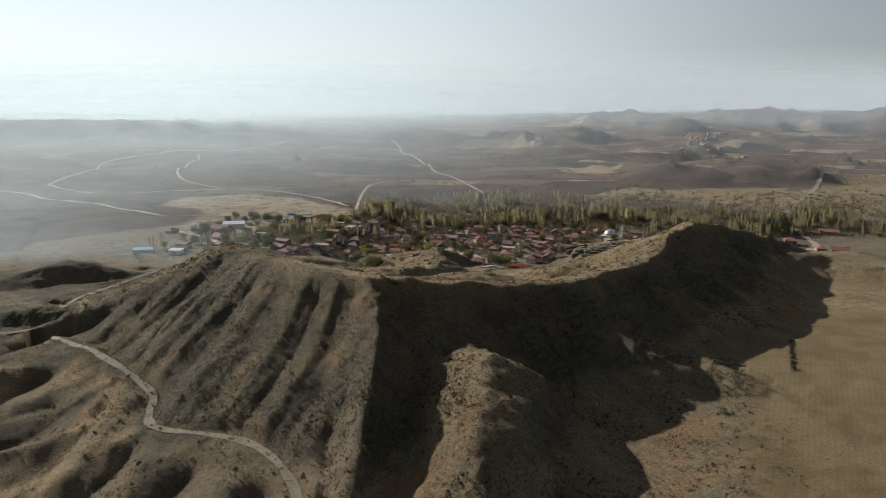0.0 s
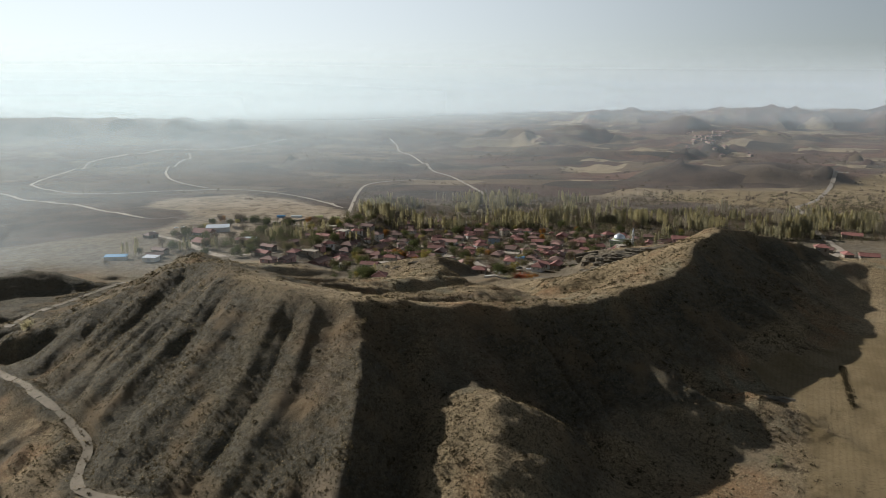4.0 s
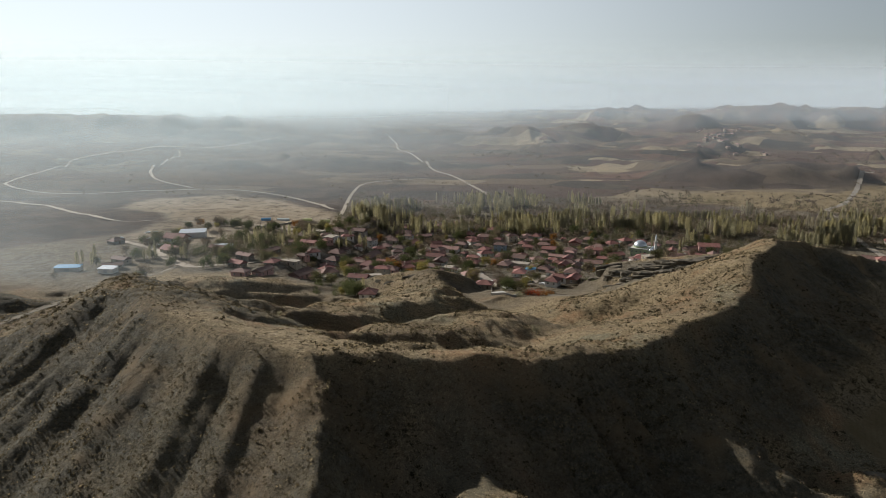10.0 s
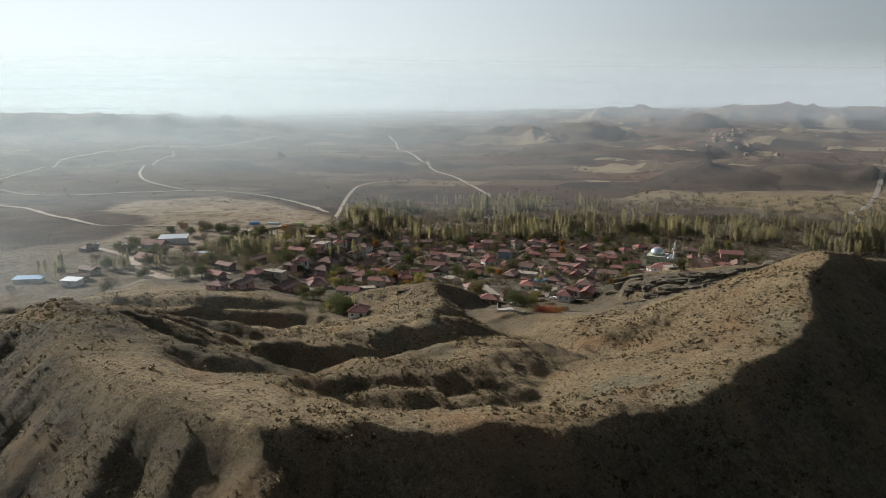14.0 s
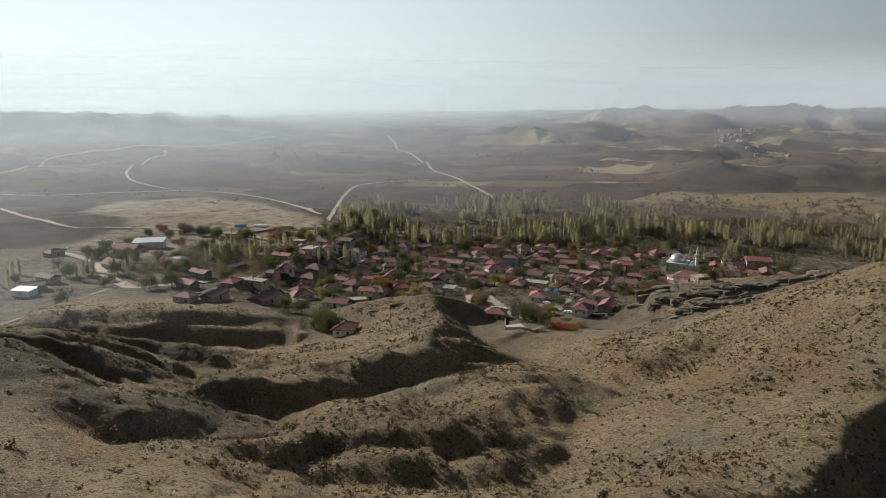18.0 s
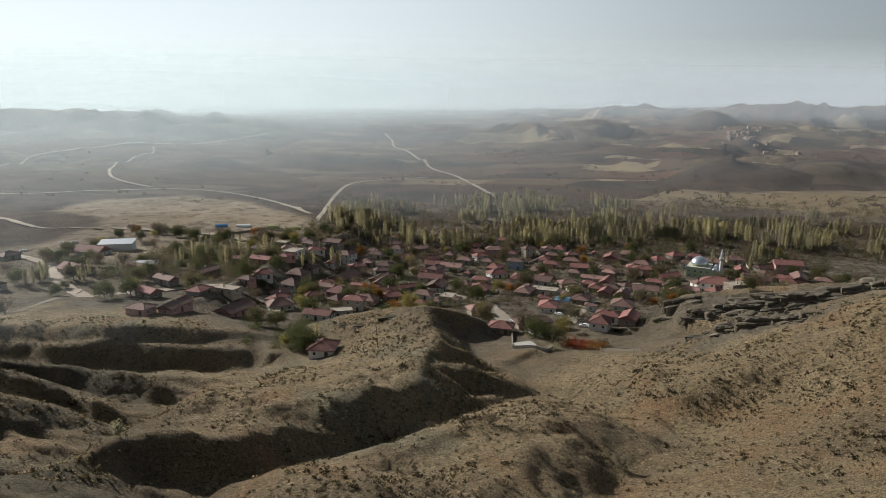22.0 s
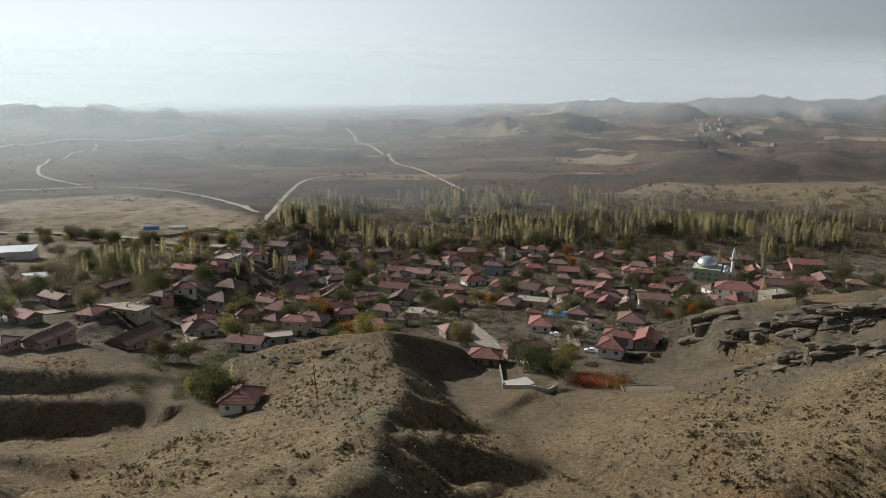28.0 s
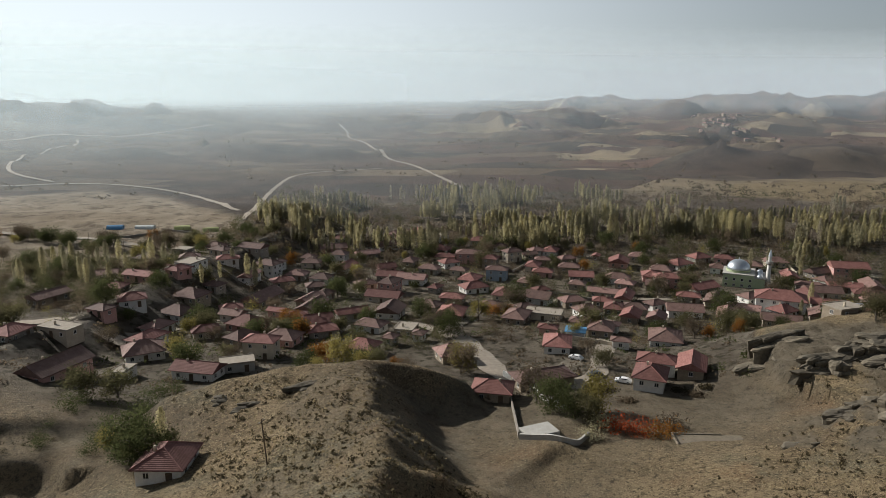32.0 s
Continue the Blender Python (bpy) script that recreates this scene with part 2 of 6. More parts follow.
# far hills: x, y, half width, half depth, height, how flat the top is, roughness
HILLS = [
    (-217, 1300, 62, 46, 21, 0.55, 0.25), (-330, 1215, 70, 40, 18, 0.2, 0.3), (-100, 1295, 48, 40, 17, 0.3, 0.3), (-20, 1335, 30, 26, 12, 0.2, 0.3),
    (-1350, 2180, 560, 260, 52, 0.72, 0.2), (-820, 1900, 190, 120, 20, 0.4, 0.3), (-560, 1960, 150, 110, 26, 0.4, 0.3), (-330, 2250, 240, 120, 26, 0.4, 0.3), (-1250, 2000, 300, 180, 16, 0.5, 0.3),
    (120, 1850, 120, 90, 31, 0.6, 0.25), (280, 1880, 130, 90, 33, 0.6, 0.25), (420, 1930, 110, 80, 24, 0.3, 0.3), (-60, 1960, 120, 90, 18, 0.3, 0.3),
    (205, 1640, 42, 34, 17, 0.3, 0.3), (275, 1640, 46, 34, 16, 0.3, 0.3), (335, 1675, 44, 34, 12, 0.2, 0.3),
    (250, 1380, 90, 50, 14, 0.2, 0.3), (380, 1480, 120, 60, 17, 0.3, 0.3), (130, 1480, 90, 50, 12, 0.2, 0.3), (520, 1560, 110, 70, 14, 0.3, 0.3),
    (475, 1120, 130, 70, 30, 0.3, 0.1), (600, 1130, 120, 70, 17, 0.2, 0.25), (370, 1165, 70, 44, 15, 0.3, 0.3), (440, 1300, 130, 50, 20, 0.4, 0.6),
    (690, 1720, 170, 120, 30, 0.3, 0.4), (820, 1900, 170, 120, 22, 0.4, 0.4),
    (770, 2230, 70, 60, 40, 0.05, 0.25), (650, 2240, 200, 80, 24, 0.4, 0.3), (860, 2200, 90, 60, 18, 0.3, 0.3),
    (1000, 2850, 330, 190, 38, 0.8, 0.25), (1420, 2820, 300, 190, 38, 0.82, 0.25), (1800, 2700, 320, 200, 36, 0.8, 0.25), (620, 3050, 260, 170, 32, 0.6, 0.3), (2500, 2700, 560, 260, 42, 0.8, 0.25),
]


def far_land(x, y):
    """The wide valley and the plateau beyond it."""
    z = -13 + 7 * smooth(900, 1400, y) + 18 * smooth(1300, 2300, y) + 34 * smooth(1900, 4300, y)
    z = z + smooth(760, 1400, y) * (7 * fbm(x, y, 420, 3, 40) + 9 * (0.5 - np.abs(fbm(x, y * 1.5, 130, 4, 44))) * smooth(-0.2, 0.5, fbm(x, y, 500, 2, 47)))
    rough = fbm(x, y, 75, 4, 48)
    for hx, hy, rx, ry, tall, flat, jag in HILLS:
        r = np.hypot((x - hx) / rx, (y - hy) / ry) * (1 + jag * rough)
        z = z + (0.66 + 0.14 * smooth(1900, 2600, hy)) * tall * smooth(1.45, flat, r) * (1 + 0.35 * jag * fbm(x, y, 26, 2, 49))
    z = z + smooth(3100, 4300, y) * (8 + 9 * np.maximum(fbm(x, y * 0.7, 900, 4, 51) + 0.1, 0) * smooth(-900, 500, x) + 14 * smooth(0, 900, x))
    z = z - 28 * np.exp(-((y - 2350 - 0.1 * (x - 1100)) / 160) ** 2) * smooth(950, 1200, x)
    return z


def land(x, y):
    x, y = np.asarray(x, float), np.asarray(y, float)
    wx, wy = x + 2.2 * fbm(x, y, 26, 3, 3), y + 2.2 * fbm(x, y, 26, 3, 7)
    plain = np.clip(-0.092 * (y - 482), -13, 3) + 4 * smooth(330, 260, y) + 2.5 * smooth(55, 105, x) * smooth(400, 340, y) + 0.5 * fbm(x, y, 30, 3, 11)
    z = plain + smooth(760, 1100, y) * (far_land(x, y) - plain)
    # the low badlands before the hill, and those west of it
    west = smooth(-40, -85, x) * smooth(520, 440, y) * smooth(-520, -330, x)
    z = z - 9 * smooth(-60, -130, x) * smooth(345, 300, y) * smooth(-520, -330, x)
    u, v = (x * 0.82 + y * 0.57), (-x * 0.57 + y * 0.82)
    fold = 1 - np.abs(vnoise(u / 60 + 0.25 * fbm(x, y, 30, 2, 5), v / 13, 21))
    z = z + west * (2.5 * fold + 2.0 * (1 - np.abs(fbm(x, y, 34, 3, 23))) - 2)
    # slopes falling away from the track, and the spurs on them
    d, h, _, _ = along(TRACK, wx, wy, 0.2)
    z = soft_max(z, h - 0.5 - 0.62 * d, 1.5)
    for pts, left, right, r in WEST_CRESTS:
        d, h, side, run = along(pts, wx, wy)
        z = soft_max(z, h - np.where(side > 0, left, right) * (np.sqrt(d ** 2 + r ** 2) - r) + smooth(1, 9, d) * (0.8 * vnoise(run / 6, d / 14, 29) + 0.5 * fbm(x, y, 9, 3, 28)), 0.8)
    # the ridge
    d, h, side, run = along(RIM, wx, wy)
    edge, before = d, side < 0
    fold = 1 - 2 * np.abs(vnoise(run / 8.5 + 0.15 * vnoise(x / 9, y / 9, 33), d / 90, 31))
    fine = 1 - 2 * np.abs(vnoise(run / 3.6, d / 60, 36))
    front = h - 0.90 * d + 0.0044 * np.minimum(d, 75) ** 2 + (2.4 * fold + 0.9 * fine) * smooth(2, 22, d)
    # the western face: long ribs that fan out downhill, sharp gullies between them
    foot = 72 - 38 * smooth(-108, -142, x)
    west_face = h - (h - 16.5) * (1 - (1 - np.clip(d / foot, 0, 1)) ** 1.3) - 0.28 * np.maximum(d - foot, 0)
    fan = np.arctan2(x - 10, 454 - y) * 215 + 3.5 * fbm(x, y, 60, 2, 34)
    rib = 0.64 * np.arcsin(0.97 * np.sin(2 * np.pi * (fan / 14.5 + 0.22 * vnoise(fan / 30, d / 120, 41))))
    thin = 0.64 * np.arcsin(0.95 * np.sin(2 * np.pi * (fan / 5.2 + 0.4 * vnoise(x / 20, y / 20, 38))))
    size = 1.0 + 0.5 * vnoise(fan / 14.5, d / 200, 37)
    side_on = smooth(-24, -36, x) * smooth(-215, -180, x)
    ribs = side_on * smooth(0, 12, d) * (1.3 * rib * size + 0.22 * thin + 0.2 * fbm(x, y, 9, 3, 39, 0.55))
    west_face = west_face + smooth(foot + 1, foot + 14, d) * (2.6 * (2 * np.abs(np.sin(np.pi * fan / 21)) - 1) + 1.2 * fbm(x, y, 16, 3, 45))
    front = front + (west_face - front) * side_on
    back = h - (0.34 + 0.13 * smooth(30, 85, x) + 0.06 * smooth(100, 130, x)) * (np.sqrt(d ** 2 + 36) - 6)
    for pts, left, right, r in BACK_CRESTS:
        d, h, side, run = along(pts, wx, wy)
        back = soft_max(back, h - np.where(side > 0, left, right) * (np.sqrt(d ** 2 + r ** 2) - r), 1.5)
    for pts, k in GULLIES:
        d, h, side, run = along(pts, wx, wy, -0.4)
        back = soft_min(back, h + k * (np.sqrt(d ** 2 + 2) - 1.4) + 2 * np.maximum(d - 24, 0), 1.5)
    for pts, left, right, r in FRONT_CRESTS:
        d, h, side, run = along(pts, wx, wy)
        front = soft_max(front, h - np.where(side > 0, left, right) * (np.sqrt(d ** 2 + r ** 2) - r) + 0.8 * vnoise(run / 5, d / 4, 35), 1.0)
    front = front + ribs * smooth(14, 22, front)
    blend = smooth(-4, 4, np.where(before, -edge, edge))
    z = soft_max(z, np.minimum(front, back + 40 * smooth(0, 5, edge)) * (1 - blend) + np.where(before, np.minimum(front, back), back) * blend, 3)
    d, h, side, _ = along(HOLLOW, wx, wy, -0.1)
    z = soft_min(z, h + np.where(side > 0, 0.36, 0.95) * (np.sqrt(d ** 2 + 4) - 2) + 1.4 * fbm(x, y, 14, 3, 64) + 3 * np.maximum(d - 34, 0), 1.2)
    d, h, _, _ = along(TRACK, x, y)
    z = z + (h + 0.15 * fbm(x, y, 6, 2, 62) - z) * smooth(5.5, 2.4, d) * smooth(-188, -160, x)
    # ledges of bedded rock
    d, _, _, _ = along(LEDGES, wx, wy, 0)
    rocky = smooth(21, 9, d + 7 * fbm(x, y, 18, 3, 121)) * smooth(3, 7, z)
    q = z / 2.3 + 0.9 * fbm(x, y, 17, 3, 122) + 0.12 * x / 2.3
    step = (np.floor(q) + smooth(0.62, 0.92, q - np.floor(q)) - q) * 2.3
    z = z + rocky * step * 0.7
    hilly = smooth(4, 14, z) * smooth(560, 500, y) * (1 - 0.5 * side_on * smooth(300, 285, y))
    west_back = smooth(20, -20, x) * smooth(300, 340, y)
    z = z - hilly * west_back * 1.3 * np.abs(fbm(x * 0.9 + y * 0.3, (y * 0.95 - x * 0.2) * 2.4, 34, 4, 63, 0.6))
    z = z + hilly * (0.75 * fbm(x, y, 12, 5, 61, 0.6) - 0.6 * np.abs(fbm(x, y, 6.5, 3, 66, 0.6)) + 0.22 * vnoise(x / 2.6, y / 2.6, 68))
    z = z + smooth(-60, -130, x) * smooth(600, 660, y) * smooth(960, 880, y) * 1.8 * fbm(x * 0.55, y * 1.4, 34, 4, 125, 0.55)
    return z


GROUND = {}


def on_ground(x, y):
    """Height of the finished ground sheet."""
    gx, gy, Z = GROUND["x"], GROUND["y"], GROUND["z"]
    x, y = np.clip(np.asarray(x, float), gx[0], gx[-1]), np.clip(np.asarray(y, float), gy[0], gy[-1])
    i, j = np.clip(np.searchsorted(gx, x) - 1, 0, len(gx) - 2), np.clip(np.searchsorted(gy, y) - 1, 0, len(gy) - 2)
    u, v = (x - gx[i]) / (gx[i + 1] - gx[i]), (y - gy[j]) / (gy[j + 1] - gy[j])
    return (Z[j, i] * (1 - u) + Z[j, i + 1] * u) * (1 - v) + (Z[j + 1, i] * (1 - u) + Z[j + 1, i + 1] * u) * v


def height(x, y):
    return float(on_ground(x, y))


# ---- materials ----
def material(name, rough=0.9, metal=0.0, spec=0.3):
    m = bpy.data.materials.new(name)
    m.use_nodes = True
    b = m.node_tree.nodes["Principled BSDF"]
    b.inputs["Roughness"].default_value, b.inputs["Metallic"].default_value = rough, metal
    b.inputs["Specular IOR Level"].default_value = spec
    return m, m.node_tree, b


def node(nt, kind, **inputs):
    n = nt.nodes.new(kind)
    for key, value in inputs.items():
        n.inputs[key.replace("_", " ")].default_value = value
    return n


def mixed(nt, fac, a, b):
    """A colour between a and b; each is a socket or an rgb."""
    n = nt.nodes.new("ShaderNodeMix")
    n.data_type = "RGBA"
    for sock, v in ((n.inputs[0], fac), (n.inputs[6], a), (n.inputs[7], b)):
        if isinstance(v, bpy.types.NodeSocket):
            nt.links.new(v, sock)
        else:
            sock.default_value = (*v, 1) if isinstance(v, tuple) else v
    return n.outputs[2]


def grain(nt, scale, detail=4, lo=0.4, hi=0.6, rough=0.6, where=None):
    """Noise at a real size, spread between 0 and 1."""
    n = node(nt, "ShaderNodeTexNoise", Scale=scale, Detail=detail, Roughness=rough)
    nt.links.new(where or nt.nodes.new("ShaderNodeNewGeometry").outputs["Position"], n.inputs["Vector"])
    r = node(nt, "ShaderNodeMapRange", From_Min=lo, From_Max=hi)
    nt.links.new(n.outputs["Fac"], r.inputs["Value"])
    return r.outputs[0]


def bumped(nt, b, height_socket, strength=0.5, distance=0.1):
    n = node(nt, "ShaderNodeBump", Strength=strength, Distance=distance)
    nt.links.new(height_socket, n.inputs["Height"])
    nt.links.new(n.outputs[0], b.inputs["Normal"])


def two_tone(name, a, b, scale=2.0, rough=0.85, metal=0.0, fine=14.0, bump=0.3, vary=0.0):
    """A surface between two colours in soft patches, with a fine grain; vary: how far single pieces differ."""
    m, nt, p = material(name, rough, metal)
    where = nt.nodes.new("ShaderNodeTexCoord").outputs["Object"]
    col = mixed(nt, grain(nt, scale, 4, 0.35, 0.65, where=where), a, b)
    col = mixed(nt, grain(nt, fine, 2, 0.3, 0.9, where=where), col, tuple(0.7 * c for c in a))
    if vary:
        info = nt.nodes.new("ShaderNodeObjectInfo")
        r = node(nt, "ShaderNodeMapRange", To_Min=1 - vary, To_Max=1 + vary)
        nt.links.new(info.outputs["Random"], r.inputs["Value"])
        hsv = nt.nodes.new("ShaderNodeHueSaturation")
        nt.links.new(r.outputs[0], hsv.inputs["Value"])
        nt.links.new(col, hsv.inputs["Color"])
        col = hsv.outputs[0]
    nt.links.new(col, p.inputs["Base Color"])
    if bump:
        bumped(nt, p, grain(nt, fine, 3, 0, 1, where=where), bump, 0.05)
    return m


def cover(nt, name):
    a = nt.nodes.new("ShaderNodeAttribute")
    a.attribute_name = name
    return a.outputs["Fac"]


def ground_material():
    m, nt, p = material("dry_land", 0.95, 0, 0.15)
    grass = mixed(nt, grain(nt, 0.045, 5), (0.325, 0.243, 0.14), (0.42, 0.322, 0.195))
    grass = mixed(nt, grain(nt, 0.02, 3, 0.48, 0.62), grass, (0.225, 0.165, 0.10))
    grass = mixed(nt, grain(nt, 0.16, 5, 0.5, 0.72, 0.7), grass, (0.16, 0.126, 0.072))
    grass = mixed(nt, grain(nt, 0.75, 4, 0.53, 0.64, 0.7), grass, (0.085, 0.066, 0.038))
    grass = mixed(nt, grain(nt, 0.028, 4, 0.55, 0.66), grass, mixed(nt, grain(nt, 0.4, 5), (0.19, 0.175, 0.115), (0.29, 0.265, 0.185)))
    grass = mixed(nt, grain(nt, 0.037, 5, 0.53, 0.66), grass, (0.33, 0.20, 0.105))
    grass = mixed(nt, grain(nt, 4.5, 3, 0.54, 0.62, 0.7), grass, (0.09, 0.068, 0.04))
    grass = mixed(nt, grain(nt, 3.3, 3, 0.57, 0.64, 0.7), grass, (0.55, 0.44, 0.27))
    grass = mixed(nt, grain(nt, 2.0, 3, 0.56, 0.66, 0.7), grass, (0.06, 0.048, 0.03))
    grass = mixed(nt, grain(nt, 1.1, 4, 0.56, 0.68, 0.7), grass, (0.52, 0.41, 0.24))
    soil = mixed(nt, grain(nt, 0.15, 5), (0.145, 0.122, 0.09), (0.215, 0.185, 0.14))
    soil = mixed(nt, grain(nt, 0.5, 4, 0.5, 0.72), soil, (0.085, 0.072, 0.05))
    col = mixed(nt, cover(nt, "bare"), grass, soil)
    strata = nt.nodes.new("ShaderNodeTexWave")
    strata.bands_direction = "Z"
    for key, v in (("Scale", 0.13), ("Distortion", 5.0), ("Detail", 4.0), ("Detail Scale", 0.6)):
        strata.inputs[key].default_value = v
    nt.links.new(nt.nodes.new("ShaderNodeNewGeometry").outputs["Position"], strata.inputs["Vector"])
    marl = mixed(nt, grain(nt, 0.1, 5, 0.35, 0.65), (0.122, 0.106, 0.072), (0.175, 0.155, 0.112))
    marl = mixed(nt, strata.outputs["Fac"], marl, mixed(nt, grain(nt, 0.3, 4), (0.108, 0.098, 0.072), (0.165, 0.152, 0.12)))
    marl = mixed(nt, grain(nt, 0.65, 5, 0.47, 0.66, 0.75), marl, (0.055, 0.049, 0.032))
    marl = mixed(nt, grain(nt, 4.0, 3, 0.54, 0.62, 0.7), marl, (0.05, 0.044, 0.03))
    marl = mixed(nt, grain(nt, 0.05, 4, 0.52, 0.68), marl, (0.20, 0.145, 0.085))
    marl = mixed(nt, grain(nt, 1.6, 4, 0.55, 0.68, 0.7), marl, (0.23, 0.19, 0.12))
    col = mixed(nt, cover(nt, "marl"), col, marl)
    stone = mixed(nt, grain(nt, 0.3, 5, 0.35, 0.65), (0.185, 0.155, 0.112), (0.265, 0.225, 0.165))
    stone = mixed(nt, grain(nt, 0.9, 4, 0.52, 0.7), stone, (0.095, 0.08, 0.058))
    col = mixed(nt, cover(nt, "rock"), col, stone)
    hamlet = mixed(nt, grain(nt, 0.12, 5, 0.4, 0.6), (0.125, 0.103, 0.077), (0.19, 0.162, 0.125))
    hamlet = mixed(nt, grain(nt, 0.35, 4, 0.5, 0.62), hamlet, (0.062, 0.055, 0.034))
    hamlet = mixed(nt, grain(nt, 0.07, 3, 0.58, 0.66), hamlet, (0.25, 0.22, 0.175))
    col = mixed(nt, cover(nt, "hamlet"), col, hamlet)
    # far farmland: strips of ploughed and stubble fields
    vor = nt.nodes.new("ShaderNodeTexVoronoi")
    vor.distance = "CHEBYCHEV"
    vor.inputs["Scale"].default_value = 1.0
    mp = nt.nodes.new("ShaderNodeMapping")
    mp.inputs["Scale"].default_value = (0.0082, 0.0165, 0)
    mp.inputs["Rotation"].default_value = (0, 0, 0.35)
    nt.links.new(nt.nodes.new("ShaderNodeNewGeometry").outputs["Position"], mp.inputs["Vector"])
    nt.links.new(mp.outputs[0], vor.inputs["Vector"])
    ramp = nt.nodes.new("ShaderNodeValToRGB")
    ramp.color_ramp.interpolation = "CONSTANT"
    for pos, c in ((0.3, (0.135, 0.08, 0.058)), (0.5, (0.065, 0.052, 0.042)), (0.68, (0.16, 0.115, 0.075)), (0.86, (0.30, 0.235, 0.15))):
        ramp.color_ramp.elements.new(pos).color = (*c, 1)
    ramp.color_ramp.elements[0].color = (0.098, 0.06, 0.046, 1)
    ramp.color_ramp.elements[-1].color = (0.21, 0.16, 0.10, 1)
    sep = nt.nodes.new("ShaderNodeSeparateColor")
    nt.links.new(vor.outputs["Color"], sep.inputs[0])
    nt.links.new(sep.outputs[0], ramp.inputs[0])
    farm = mixed(nt, grain(nt, 0.012, 5, 0.45, 0.7), ramp.outputs[0], (0.12, 0.095, 0.065))
    col = mixed(nt, cover(nt, "farm"), col, farm)
    col = mixed(nt, cover(nt, "plough"), col, mixed(nt, grain(nt, 0.02, 4), (0.060, 0.045, 0.037), (0.10, 0.072, 0.056)))
    field = mixed(nt, grain(nt, 0.05, 4), (0.225, 0.168, 0.088), (0.29, 0.222, 0.125))
    furrow = nt.nodes.new("ShaderNodeTexWave")
    fm = nt.nodes.new("ShaderNodeMapping")
    fm.inputs["Rotation"].default_value = (0, 0, 0.5)
    nt.links.new(nt.nodes.new("ShaderNodeNewGeometry").outputs["Position"], fm.inputs["Vector"])
    nt.links.new(fm.outputs[0], furrow.inputs["Vector"])
    for key, v in (("Scale", 0.17), ("Distortion", 5.0), ("Detail", 2.0), ("Detail Scale", 0.06)):
        furrow.inputs[key].default_value = v
    ridges = node(nt, "ShaderNodeMapRange", From_Min=0.5, From_Max=0.95, To_Max=0.13)
    nt.links.new(furrow.outputs["Fac"], ridges.inputs["Value"])
    field = mixed(nt, ridges.outputs[0], field, (0.13, 0.098, 0.052))
    field = mixed(nt, grain(nt, 0.9, 4, 0.52, 0.8), field, (0.17, 0.128, 0.07))
    col = mixed(nt, cover(nt, "stubble"), col, field)
    pale = mixed(nt, grain(nt, 0.03, 5), (0.27, 0.215, 0.15), (0.37, 0.305, 0.225))
    pale = mixed(nt, grain(nt, 0.09, 5, 0.5, 0.66), pale, (0.15, 0.115, 0.08))
    col = mixed(nt, cover(nt, "pale"), col, pale)
    tone = nt.nodes.new("ShaderNodeHueSaturation")
    tone.inputs["Saturation"].default_value = 0.99
    nt.links.new(col, tone.inputs["Color"])
    nt.links.new(tone.outputs[0], p.inputs["Base Color"])
    bumped(nt, p, grain(nt, 0.7, 9, 0.25, 0.75, 0.85), 1.0, 2.2)
    return m


dry_land = ground_material()


# ---- the ground: one sheet to the horizon ----
def steps(*spans):
    out = []
    for a, b, d0, d1 in spans:
        n = max(1, round(abs(b - a) / ((d0 + d1) / 2)))
        t = np.arange(n) / n
        q = d1 / d0
        out.extend(a + (b - a) * ((q ** t - 1) / (q - 1) if abs(q - 1) > 1e-6 else t))
    return np.array(out + [spans[-1][1]])


def inside(x, y, corners, edge=7.0):
    """1 inside a field of these corners, 0 outside, with a soft and slightly uneven edge."""
    x, y = x + edge * 0.6 * vnoise(x / 25, y / 25, 91), y + edge * 0.6 * vnoise(x / 25, y / 25, 92)
    dist, odd = np.full(x.shape, 1e9), np.zeros(x.shape, bool)
    for (x0, y0), (x1, y1) in zip(corners, corners[1:] + corners[:1]):
        t = np.clip(((x - x0) * (x1 - x0) + (y - y0) * (y1 - y0)) / ((x1 - x0) ** 2 + (y1 - y0) ** 2), 0, 1)
        dist = np.minimum(dist, np.hypot(x - x0 - t * (x1 - x0), y - y0 - t * (y1 - y0)))
        if y0 != y1:
            odd ^= ((y0 > y) != (y1 > y)) & (x < x0 + (y - y0) / (y1 - y0) * (x1 - x0))
    return smooth(-edge, edge, np.where(odd, dist, -dist))


PALE_FIELD = [(-364, 847), (-365, 930), (-267, 962), (-183, 903), (-123, 820), (-96, 752), (-92, 695), (-136, 650), (-201, 610), (-262, 640), (-261, 745), (-288, 804)]
PLOUGH_WEST = [(-1500, 931), (-399, 946), (-286, 793), (-263, 742), (-266, 668), (-368, 560), (-1500, 480)]
PLOUGH_MIDDLE = [(-262, 967), (-140, 1047), (-110, 989), (-101, 789), (-133, 843), (-204, 931)]
RED_HILL = [(222, 1088), (297, 1110), (450, 1160), (600, 1100), (637, 1040), (459, 1021), (328, 1005)]
STUBBLE_FAR = [(285, 915), (330, 985), (420, 1000), (520, 990), (620, 1050), (760, 1190), (960, 1180), (960, 850), (640, 800), (480, 815), (390, 850)]
PALE_SCAR = [(-42, 166), (-40, 178), (-32, 190), (-24, 186), (-23, 166)]
STUBBLE_NEAR = [(70, 90), (96, 200), (128, 262), (120, 290), (165, 320), (200, 345), (330, 380), (560, 330), (560, 90)]


